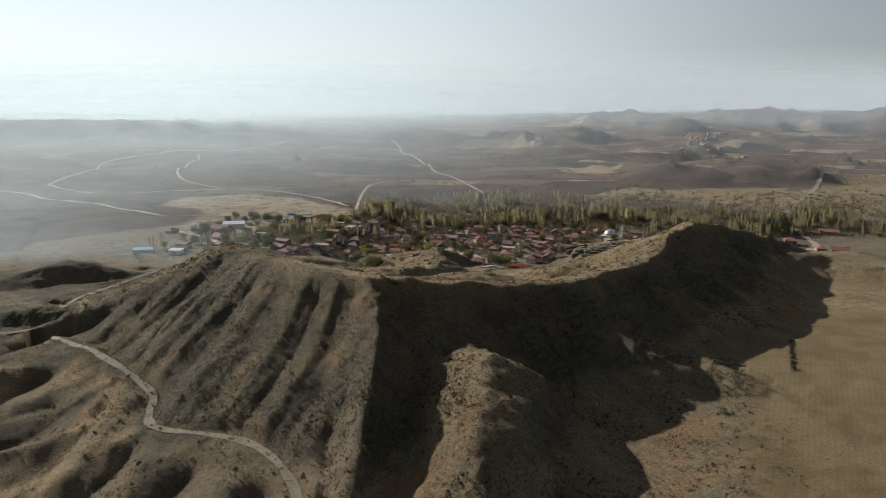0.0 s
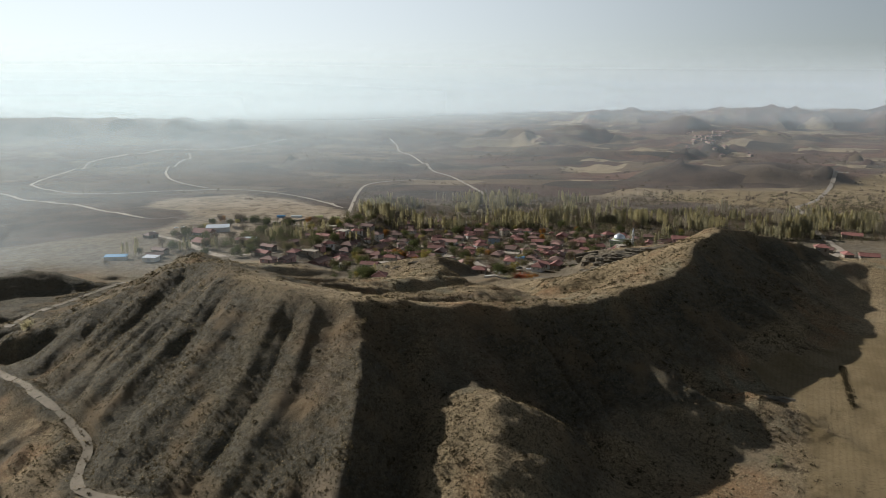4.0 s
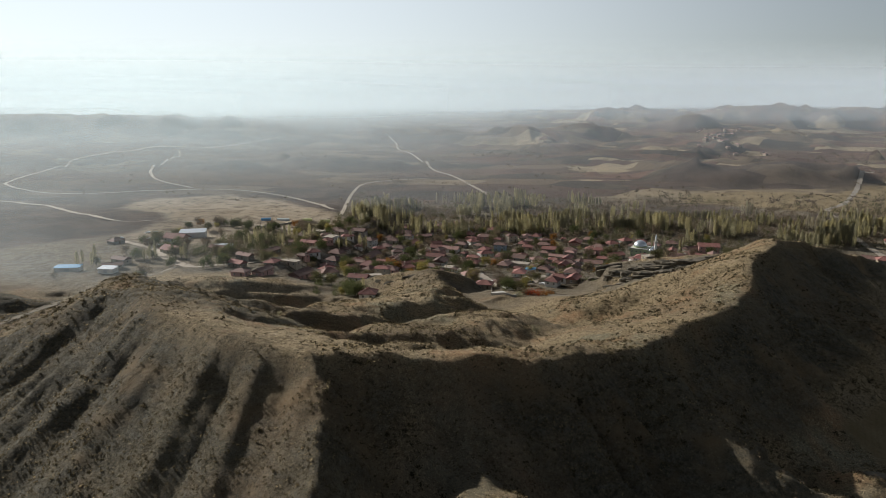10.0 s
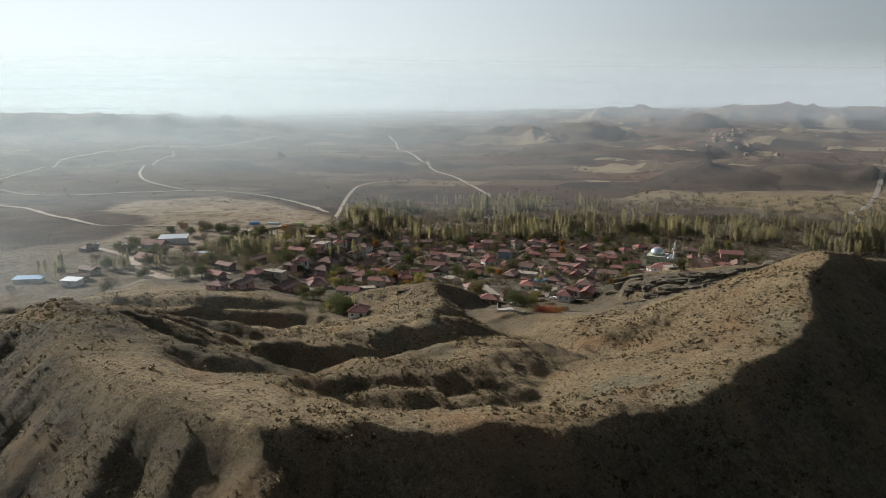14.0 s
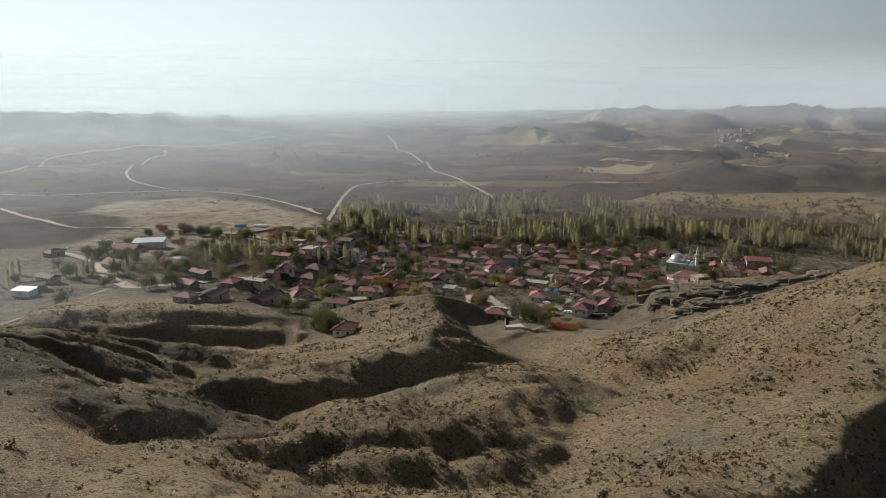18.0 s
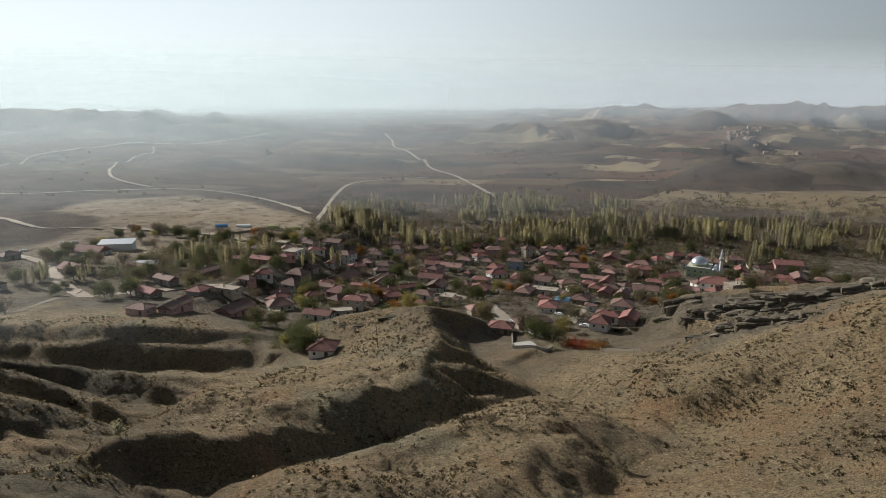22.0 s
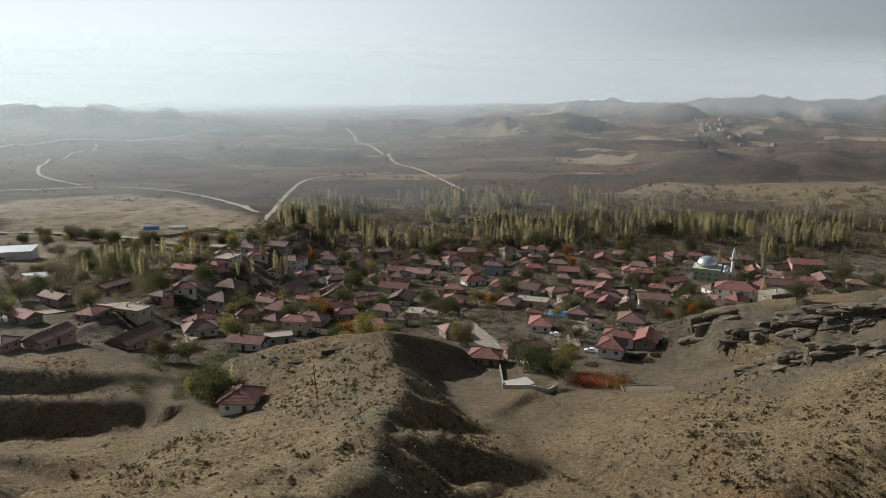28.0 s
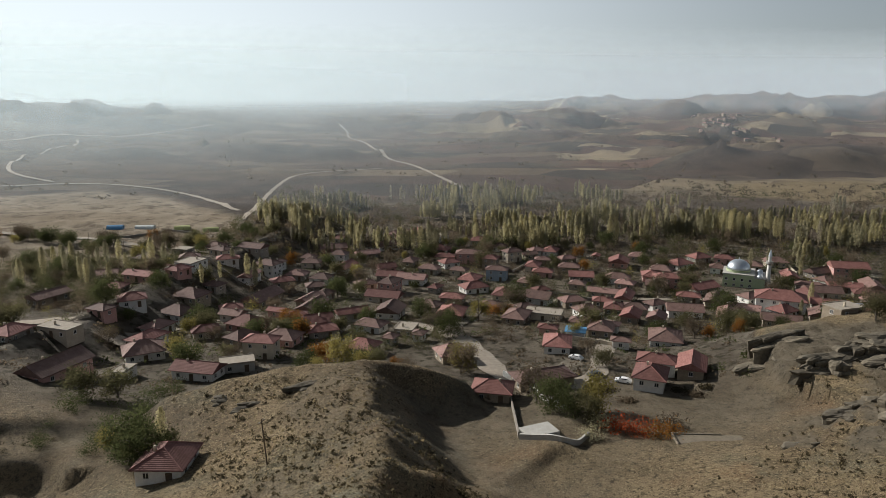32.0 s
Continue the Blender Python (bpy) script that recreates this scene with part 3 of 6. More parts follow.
def build_ground():
    gx = steps((-4800, -1800, 260, 60), (-1800, -700, 40, 11), (-700, -215, 9, 3), (-215, 235, 1.2, 1.2), (235, 900, 3, 10), (900, 2600, 12, 45), (2600, 4800, 60, 260))
    gy = steps((-2500, 90, 300, 12), (90, 150, 6, 1.5), (150, 500, 1.2, 1.2), (500, 900, 2.0, 7), (900, 2200, 8, 22), (2200, 4900, 24, 60))
    X, Y = np.meshgrid(gx, gy)
    Z = land(X, Y)
    GROUND.update(x=gx, y=gy, z=Z)
    nx, ny = len(gx), len(gy)
    i = (np.arange(ny - 1)[:, None] * nx + np.arange(nx - 1)[None]).ravel()
    me = bpy.data.meshes.new("ground")
    me.vertices.add(nx * ny)
    me.vertices.foreach_set("co", np.stack([X, Y, Z], -1).ravel())
    quads = np.stack([i, i + 1, i + nx + 1, i + nx], -1)
    me.loops.add(quads.size)
    me.loops.foreach_set("vertex_index", quads.ravel().astype(np.int32))
    me.polygons.add(len(quads))
    me.polygons.foreach_set("loop_start", np.arange(0, quads.size, 4, dtype=np.int32))
    me.polygons.foreach_set("use_smooth", np.ones(len(quads), bool))
    me.update()
    rim_d, _, rim_side, _ = along(RIM, X, Y)
    ledge_d, _, _, _ = along(LEDGES, X, Y, 0)
    basin = smooth(-30, -62, X + 0.4 * (Y - 330)) * smooth(285, 300, Y) * smooth(455, 430, Y)
    face = smooth(-4, 8, np.where(rim_side < 0, rim_d, -rim_d)) * smooth(15, 19, Z + 2 * fbm(X, Y, 12, 3, 134))
    spur_d, _, _, _ = along(FRONT_CRESTS[1][0], X, Y, 0)
    face = face * (1 - 0.8 * smooth(26, 12, spur_d + 5 * fbm(X, Y, 14, 3, 135)))
    covers = {
        "bare": np.clip(smooth(0.1, 0.8, fbm(X, Y, 40, 4, 81)) * 0.5 + smooth(430, 480, Y) * smooth(8, 2, Z) * 0.8, 0, 1),
        "marl": np.clip(face * (0.78 + 0.22 * smooth(-0.3, 0.4, fbm(X, Y, 18, 4, 83))) + smooth(-100, -180, X) * smooth(480, 420, Y) * smooth(290, 330, Y) * 0.6 + 0.75 * smooth(-55, -85, X) * smooth(330, 300, Y) * smooth(-0.35, 0.3, fbm(X, Y, 22, 4, 136)) + 0.85 * basin * smooth(-0.7, 0.3, fbm(X, Y, 15, 4, 127)), 0, 1),
        "hamlet": smooth(478, 505, Y) * smooth(890, 830, Y) * smooth(-135, -95, X) * smooth(360, 280, X) * smooth(7, 3, Z),
        "rock": smooth(22, 8, ledge_d + 7 * fbm(X, Y, 18, 3, 121)) * smooth(3, 7, Z) * smooth(-0.5, 0.1, fbm(X, Y, 9, 3, 124) + 0.2),
        "farm": smooth(850, 960, Y + 30 * fbm(X, Y, 60, 3, 82)),
        "plough": np.maximum.reduce([inside(X, Y, PLOUGH_WEST), inside(X, Y, PLOUGH_MIDDLE), 0.8 * inside(X, Y, RED_HILL), 0.72 * smooth(250, -150, X) * smooth(900, 960, Y),
            0.75 * smooth(672, 715, Y - 0.0007 * (X - 60) ** 2) * smooth(980, 860, Y) * smooth(-112, -85, X) * smooth(640, 460, X) * smooth(-0.5, 0.2, fbm(X, Y, 30, 3, 128) + 0.15)]),
        "stubble": np.maximum(inside(X, Y, STUBBLE_NEAR, 3) * smooth(15.5, 13.5, Z), inside(X, Y, STUBBLE_FAR, 12)),
        "pale": np.maximum(inside(X, Y, PALE_FIELD), 0.8 * inside(X, Y, PALE_SCAR, 3)),
    }
    for name, v in covers.items():
        me.attributes.new(name, "FLOAT", "POINT").data.foreach_set("value", v.ravel().astype(np.float32))
    me.materials.append(dry_land)
    return tagged(new("ground", me), "dry rolling steppe with bare eroded ridges and fields", "ground", kind="structure")


ground = build_ground()


# ---- haze over the far land, imitated by translucent sheets, one behind the other ----
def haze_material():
    """Stands in for thin lit air; the brighter sun's side is put into the colour."""
    m = bpy.data.materials.new("haze_sheet")
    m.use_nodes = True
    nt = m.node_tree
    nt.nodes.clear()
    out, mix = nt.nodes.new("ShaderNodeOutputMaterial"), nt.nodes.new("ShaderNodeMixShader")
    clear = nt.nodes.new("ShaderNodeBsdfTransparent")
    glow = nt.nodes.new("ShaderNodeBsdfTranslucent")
    nt.links.new(mixed(nt, cover(nt, "sunward_tint"), (0.37, 0.425, 0.475), (0.57, 0.67, 0.715)), glow.inputs["Color"])
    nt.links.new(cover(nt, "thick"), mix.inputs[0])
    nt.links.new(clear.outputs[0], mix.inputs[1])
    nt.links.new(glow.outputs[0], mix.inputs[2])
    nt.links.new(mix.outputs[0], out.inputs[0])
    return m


def haze_veil(at, x0, x1, away, sunny, rise, mat, fade=0):
    """A translucent sheet imitating haze across the valley: clear at the ground, thickest above it, thinning out into
    the sky.
    away and sunny: how thick it is far from the sun's side and on it; fade: metres over which its right end thins out."""
    gx = np.linspace(x0, x1, 150)
    foot = on_ground(gx, np.full(gx.shape, float(at)))
    foot = np.minimum(foot, np.convolve(np.pad(foot, 3, mode="edge"), np.ones(7) / 7, "valid"))
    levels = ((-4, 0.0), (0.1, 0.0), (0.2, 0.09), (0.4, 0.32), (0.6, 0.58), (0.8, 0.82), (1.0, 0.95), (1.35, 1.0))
    rows, thick = [], []
    for h, t in levels:
        rows.append(foot + h * rise if h > 0 else foot + h)
        thick.append(np.full(gx.shape, t))
    for z, t in ((150, 1.0), (210, 0.62), (280, 0.26), (370, 0.0)):
        rows.append(np.maximum(foot + 1.4 * rise + 0.01 * z, z * at / 3700 + 40))
        thick.append(np.full(gx.shape, t))
    Z, T = np.array(rows), np.array(thick)
    X, Y = np.broadcast_to(gx, Z.shape), np.full(Z.shape, float(at))
    # 0 to 1 towards the sun: paints scattered sunlight into the sheet's colour
    sunward_tint = smooth(0.42, -0.5, X / at)
    T = T * (away + (sunny - away) * sunward_tint) * (smooth(x1, x1 - fade, X) if fade else 1)
    n = len(gx)
    me = bpy.data.meshes.new("haze")
    faces = [(r * n + c, r * n + c + 1, (r + 1) * n + c + 1, (r + 1) * n + c) for r in range(len(rows) - 1) for c in range(n - 1)]
    me.from_pydata(np.stack([X, Y, Z], -1).reshape(-1, 3).tolist(), [], faces)
    me.attributes.new("thick", "FLOAT", "POINT").data.foreach_set("value", T.ravel().astype(np.float32))
    me.attributes.new("sunward_tint", "FLOAT", "POINT").data.foreach_set("value", sunward_tint.ravel().astype(np.float32))
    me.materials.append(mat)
    return tagged(new("haze", me), "thin translucent sheet standing in for bluish haze over the far valley", "haze", kind="structure")


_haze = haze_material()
# near left sheet: added to imitate sun glare and haze over the farms
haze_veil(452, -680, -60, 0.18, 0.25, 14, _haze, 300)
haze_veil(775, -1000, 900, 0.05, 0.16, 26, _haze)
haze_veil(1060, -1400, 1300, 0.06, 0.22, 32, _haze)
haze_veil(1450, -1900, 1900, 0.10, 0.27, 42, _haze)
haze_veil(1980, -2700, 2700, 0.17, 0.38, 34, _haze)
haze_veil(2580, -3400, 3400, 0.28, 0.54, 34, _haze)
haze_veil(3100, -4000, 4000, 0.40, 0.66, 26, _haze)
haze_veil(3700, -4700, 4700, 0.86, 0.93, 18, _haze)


# ---- building blocks ----
def part(name, bm, mat, parent=None, label="", smooth_faces=False):
    """Links a bmesh as one mesh object, under a thing or a part."""
    me = bm if isinstance(bm, bpy.types.Mesh) else bpy.data.meshes.new(name)
    if me is not bm:
        if smooth_faces:
            for f in bm.faces:
                f.smooth = True
        bm.to_mesh(me)
        bm.free()
        for m in (mat if isinstance(mat, (list, tuple)) else [mat]):
            me.materials.append(m)
    ob = new(name, me)
    ob.parent = parent
    if label:
        ob["label"] = label
    return ob


def box(bm, x0, y0, z0, x1, y1, z1, mat=0):
    v = [bm.verts.new((x, y, z)) for z in (z0, z1) for x, y in ((x0, y0), (x1, y0), (x1, y1), (x0, y1))]
    for a in ((3, 2, 1, 0), (4, 5, 6, 7), (0, 1, 5, 4), (1, 2, 6, 5), (2, 3, 7, 6), (3, 0, 4, 7)):
        bm.faces.new([v[i] for i in a]).material_index = mat
    return v


def solid(*boxes, bevel=0.0):
    bm = bmesh.new()
    for b in boxes:
        box(bm, *b)
    if bevel:
        bmesh.ops.bevel(bm, geom=bm.edges[:], offset=bevel, segments=1, affect="EDGES")
    return bm


def lathe(profile, sides=20, bm=None, at=(0, 0, 0)):
    """A turned body from (radius, height) pairs."""
    bm = bm or bmesh.new()
    rings = []
    for r, z in profile:
        rings.append([bm.verts.new((at[0] + r * math.cos(2 * math.pi * i / sides), at[1] + r * math.sin(2 * math.pi * i / sides), at[2] + z)) for i in range(sides)])
    for a, b in zip(rings, rings[1:]):
        for i in range(sides):
            bm.faces.new((a[i], a[(i + 1) % sides], b[(i + 1) % sides], b[i]))
    bm.faces.new(rings[-1])
    bm.faces.new(rings[0][::-1])
    return bm


def place(ob, x, y, turn=0.0, dz=0.0, scale=1.0):
    ob.matrix_world = pose(x, y, height(x, y) + dz, 0, 0, turn) @ Matrix.Scale(scale, 4)
    return ob


# ---- materials of the village ----
def roof_material(name, a, b):
    m, nt, p = material(name, 0.8, 0, 0.25)
    where = nt.nodes.new("ShaderNodeTexCoord").outputs["Object"]
    rows = nt.nodes.new("ShaderNodeTexWave")
    rows.bands_direction = "Z"
    for key, v in (("Scale", 1.6), ("Distortion", 0.6), ("Detail", 2.0)):
        rows.inputs[key].default_value = v
    nt.links.new(where, rows.inputs["Vector"])
    col = mixed(nt, grain(nt, 0.7, 4, 0.35, 0.65, where=where), a, b)
    col = mixed(nt, grain(nt, 5, 3, 0.5, 0.8, where=where), col, tuple(0.45 * c for c in a))
    info = nt.nodes.new("ShaderNodeObjectInfo")
    r = node(nt, "ShaderNodeMapRange", To_Min=0.65, To_Max=1.3)
    nt.links.new(info.outputs["Random"], r.inputs["Value"])
    hsv = nt.nodes.new("ShaderNodeHueSaturation")
    nt.links.new(r.outputs[0], hsv.inputs["Value"])
    nt.links.new(col, hsv.inputs["Color"])
    nt.links.new(hsv.outputs[0], p.inputs["Base Color"])
    bumped(nt, p, rows.outputs["Fac"], 0.5, 0.06)
    return m


roof_red = roof_material("terracotta_tiles", (0.165, 0.072, 0.062), (0.225, 0.108, 0.094))
roof_pink = roof_material("faded_tiles", (0.215, 0.125, 0.108), (0.28, 0.172, 0.15))
roof_brown = roof_material("old_tiles", (0.118, 0.07, 0.06), (0.172, 0.108, 0.092))
roof_grey = two_tone("earth_roof", (0.26, 0.225, 0.18), (0.36, 0.32, 0.27), 0.6, 0.95, 0, 6)
white_wash = two_tone("whitewash", (0.70, 0.69, 0.66), (0.58, 0.56, 0.52), 0.5, 0.9, 0, 5, 0.2, 0.1)
cream_wall = two_tone("cream_render", (0.48, 0.42, 0.33), (0.38, 0.33, 0.26), 0.5, 0.9, 0, 5, 0.2, 0.15)
mud_wall = two_tone("mud_brick", (0.22, 0.18, 0.135), (0.30, 0.25, 0.19), 0.8, 0.95, 0, 4, 0.5, 0.15)
stone_wall = two_tone("rubble_stone", (0.20, 0.18, 0.155), (0.33, 0.30, 0.26), 1.4, 0.95, 0, 5, 0.9, 0.15)
pink_wall = two_tone("pink_render", (0.50, 0.30, 0.27), (0.42, 0.25, 0.22), 0.5, 0.9, 0, 5, 0.2)
green_wall = two_tone("pale_green_render", (0.40, 0.46, 0.30), (0.33, 0.39, 0.25), 0.4, 0.85, 0, 4, 0.2)
blue_wall = two_tone("blue_grey_render", (0.27, 0.33, 0.38), (0.22, 0.27, 0.32), 0.5, 0.9, 0, 5, 0.2)
concrete = two_tone("concrete", (0.42, 0.41, 0.38), (0.34, 0.33, 0.30), 0.7, 0.9, 0, 6, 0.3)
dark_wood = two_tone("weathered_wood", (0.085, 0.060, 0.040), (0.13, 0.095, 0.065), 1.0, 0.85, 0, 12, 0.4)
tin = two_tone("sheet_metal", (0.55, 0.57, 0.60), (0.40, 0.42, 0.45), 0.8, 0.4, 0.8, 6, 0.2)
lead = two_tone("dome_metal", (0.62, 0.66, 0.70), (0.50, 0.54, 0.58), 0.5, 0.32, 0.85, 3, 0.15)
blue_paint = two_tone("blue_sheet", (0.10, 0.28, 0.48), (0.08, 0.22, 0.40), 1.0, 0.5, 0, 4, 0.1)
glass, _nt, _p = material("window_glass", 0.08, 0, 0.6)
_p.inputs["Base Color"].default_value = (0.02, 0.025, 0.03, 1)
frame_white = two_tone("window_paint", (0.66, 0.64, 0.60), (0.55, 0.53, 0.5), 2, 0.6, 0, 20, 0.1)


# ---- houses ----
def hip_roof(w, d, rise, over=0.45, gable=False, thick=0.14):
    """A roof of two long and two short slopes (or two gables), its eaves at height 0."""
    bm = bmesh.new()
    a, b = w / 2 + over, d / 2 + over
    run = 0 if gable else min(b, a * 0.8) * (1 if a > b else 0.75)
    lo = [bm.verts.new((x, y, -thick)) for x, y in ((-a, -b), (a, -b), (a, b), (-a, b))]
    up = [bm.verts.new((x, y, 0.0)) for x, y in ((-a, -b), (a, -b), (a, b), (-a, b))]
    r0, r1 = bm.verts.new((-(a - run), 0, rise)), bm.verts.new((a - run, 0, rise))
    bm.faces.new(lo[::-1])
    for i in range(4):
        bm.faces.new((lo[i], lo[(i + 1) % 4], up[(i + 1) % 4], up[i]))
    bm.faces.new((up[0], up[1], r1, r0))
    bm.faces.new((up[1], up[2], r1))
    bm.faces.new((up[2], up[3], r0, r1))
    bm.faces.new((up[3], up[0], r0))
    return bm


def ridge_cap(w, d, rise, over=0.45, gable=False):
    a, b = w / 2 + over, d / 2 + over
    run = 0 if gable else min(b, a * 0.8) * (1 if a > b else 0.75)
    bm = bmesh.new()

    def rail(p, q, r=0.11):
        p, q = Vector(p), Vector(q)
        way = (q - p).normalized()
        s = way.cross(Vector((0, 0, 1))).normalized() * r
        u = Vector((0, 0, r))
        ends = [[bm.verts.new(c + k) for k in (-s, u, s, -u * 0.6)] for c in (p, q)]
        for i in range(4):
            bm.faces.new((ends[0][i], ends[0][(i + 1) % 4], ends[1][(i + 1) % 4], ends[1][i]))
    rail((-(a - run), 0, rise + 0.02), (a - run, 0, rise + 0.02))
    if not gable:
        for sx in (-1, 1):
            for sy in (-1, 1):
                rail((sx * a, sy * b, 0.02), (sx * (a - run), 0, rise + 0.02))
    return bm


def window_mesh(w, h):
    """A window frame with a sill, facing -y, its middle at the origin."""
    bm = bmesh.new()
    t = 0.08
    for b in ((-w / 2, -0.06, -h / 2, -w / 2 + t, 0.04, h / 2), (w / 2 - t, -0.06, -h / 2, w / 2, 0.04, h / 2), (-w / 2 + t, -0.06, h / 2 - t, w / 2 - t, 0.04, h / 2),
              (-0.03, -0.05, -h / 2 + t, 0.03, 0.03, h / 2 - t), (-w / 2 - 0.08, -0.12, -h / 2 - 0.06, w / 2 + 0.08, 0.04, -h / 2 + t)):
        box(bm, *b)
    me = bpy.data.meshes.new("window")
    bm.to_mesh(me)
    bm.free()
    me.materials.append(frame_white)
    return me


def pane_mesh(w, h):
    bm = solid((-w / 2 + 0.05, -0.02, -h / 2 + 0.05, w / 2 - 0.05, 0.02, h / 2 - 0.05))
    me = bpy.data.meshes.new("pane")
    bm.to_mesh(me)
    bm.free()
    me.materials.append(glass)
    return me


WINDOW, PANE = window_mesh(1.1, 1.2), pane_mesh(1.1, 1.2)
DOOR = solid((-0.5, -0.06, 0, 0.5, 0.04, 2.05), (-0.58, -0.09, 0, -0.5, 0.04, 2.12), (0.5, -0.09, 0, 0.58, 0.04, 2.12), (-0.58, -0.09, 2.05, 0.58, 0.04, 2.14))
_door = bpy.data.meshes.new("door")
DOOR.to_mesh(_door)
DOOR.free()
_door.materials.append(dark_wood)
CHIMNEY = bpy.data.meshes.new("chimney")
_c = solid((-0.25, -0.25, -1.2, 0.25, 0.25, 0.7), (-0.31, -0.31, 0.7, 0.31, 0.31, 0.8), (-0.2, -0.2, 0.8, 0.2, 0.2, 1.0))
_c.to_mesh(CHIMNEY)
_c.free()
CHIMNEY.materials.append(cream_wall)


def sides_of(w, d):
    """The four walls: length, and the pose of the wall's middle at floor height, facing out."""
    return [(w, pose(0, -d / 2, 0)), (d, pose(w / 2, 0, 0, 0, 0, 90)), (w, pose(0, d / 2, 0, 0, 0, 180)), (d, pose(-w / 2, 0, 0, 0, 0, -90))]


def house(x, y, w, d, turn, wall, roof, storeys=1, kind="hip", windows=2, chimney=True, label="", rnd=None, base=None):
    """A village house: walls, roof, ridge tiles, chimney, door and windows."""
    rnd = rnd or random.Random(int(x * 31 + y * 17))
    thing = tagged(new("house"), label, "house", "village houses")
    h = 2.65 * storeys + 0.05
    body = part("wall", solid((-w / 2, -d / 2, -2.5, w / 2, d / 2, h)), wall, thing)
    over = 0.7
    if kind == "flat":
        top = part("roof", solid((-w / 2 - 0.2, -d / 2 - 0.2, h, w / 2 + 0.2, d / 2 + 0.2, h + 0.28), (-w / 2 - 0.2, -d / 2 - 0.2, h + 0.28, w / 2 + 0.2, -d / 2, h + 0.45), (-w / 2 - 0.2, d / 2, h + 0.28, w / 2 + 0.2, d / 2 + 0.2, h + 0.45)), roof, thing)
        rise = 0.4
    else:
        rise = min(w, d) * rnd.uniform(0.24, 0.31)
        long = w >= d
        top = part("roof", hip_roof(max(w, d), min(w, d), rise, over, kind == "gable"), roof, thing)
        top.matrix_local = pose(0, 0, h + 0.15, 0, 0, 0 if long else 90)
        if kind == "gable":
            for sgn in (-1, 1):
                bm = bmesh.new()
                a, b = max(w, d) / 2, min(w, d) / 2
                f = [bm.verts.new((sgn * (a - k), yy, zz)) for k in (0.0, 0.2) for yy, zz in ((-b, 0), (b, 0), (0, rise * b / (b + over)))]
                for q in ((0, 1, 2), (5, 4, 3), (0, 3, 4, 1), (1, 4, 5, 2), (2, 5, 3, 0)):
                    bm.faces.new([f[i] for i in (q if sgn > 0 else q[::-1])])
                gab = part("gable", bm, wall, thing)
                gab.matrix_local = pose(0, 0, h, 0, 0, 0 if long else 90)
        cap = part("ridge_tiles", ridge_cap(max(w, d), min(w, d), rise, over, kind == "gable"), roof, top)
    if chimney:
        c = part("chimney", CHIMNEY, None, thing)
        c.matrix_local = pose(rnd.uniform(-0.25, 0.25) * w, rnd.uniform(-0.15, 0.15) * d, h + 0.15 + rise * 0.75)
    walls = sides_of(w, d)
    for i, (length, m) in enumerate(walls):
        n = min(windows, max(1, int(length / 3.2))) if i != 2 else 1
        for s in range(storeys):
            for k in range(n):
                u = (k + 0.5) / n * length - length / 2 + rnd.uniform(-0.2, 0.2)
                if i == 0 and s == 0 and k == n // 2 and n > 1:
                    door = part("door", _door, None, thing)
                    door.matrix_local = m @ pose(u, -0.02, 0)
                    continue
                win = part("window", WINDOW, None, thing)
                win.matrix_local = m @ pose(u, -0.02, 1.5 + 2.65 * s)
                part("pane", PANE, None, win)
    thing.matrix_world = pose(x, y, (height(x, y) if base is None else base) + 0.05, 0, 0, turn)
    return thing


WEST_END = [(-121, 570, 11.2), (-98, 531, 10.3), (-86, 503, 13.5), (-90, 564, 7.6), (-99, 597, 10.7), (-77, 541, 9.5), (-77, 570, 9.6), (-73, 527, 9.7), (-51, 507, 10.7),
    (-71, 509, 5.2), (-116, 606, 6.8), (-76, 639, 8.4), (-65, 631, 10.4), (-70, 664, 11.5), (-58, 663, 5.6), (-54, 603, 15.7), (-43, 578, 5.3), (-50, 559, 9.8),
    (-48, 542, 7.5), (-34, 539, 8.9), (-34, 598, 10.2), (-29, 607, 7.3), (-31, 585, 12.6), (-26, 562, 8.0), (-23, 548, 8.3), (-25, 659, 12.3), (-34, 639, 8.2)]
NORTH_WEST = [(-13, 628, 7.8), (-35, 702, 12.5), (-34, 731, 7.5), (-15, 686, 10.6), (-5, 710, 11.3), (-2, 642, 10.5), (-4, 604, 12.4), (-1, 574, 9.2), (-15, 574, 10.2),
    (-7, 554, 8.5), (14, 584, 7.7), (8, 636, 11.5), (17, 655, 8.5), (18, 620, 5.4), (21, 727, 10.3), (-1, 744, 7.7), (13, 752, 7.8), (-8, 526, 7.2),
    (0, 537, 3.5), (9, 541, 3.5), (5, 549, 6.6), (25, 732, 12.0), (25, 698, 8.2), (31, 651, 7.2), (35, 634, 9.2), (48, 663, 6.3), (35, 619, 9.8),
    (24, 598, 8.1), (22, 572, 9.2), (49, 720, 8.8)]
MIDDLE = [(58, 701, 7.0), (61, 677, 7.9), (77, 692, 6.9), (85, 692, 8.3), (69, 659, 8.8), (89, 672, 7.4), (86, 654, 8.7), (106, 677, 4.0), (82, 622, 5.7),
    (71, 589, 8.0), (63, 610, 5.4), (45, 565, 9.9), (50, 578, 6.7), (56, 570, 12.1), (104, 633, 9.5), (89, 606, 10.8), (100, 611, 6.7), (95, 596, 10.6),
    (84, 575, 6.8), (92, 575, 7.8), (86, 562, 7.4), (64, 555, 4.4), (69, 555, 5.3), (70, 544, 8.5), (75, 548, 3.5), (71, 528, 4.5), (51, 526, 9.2),
    (52, 545, 5.0), (18, 518, 7.2)]
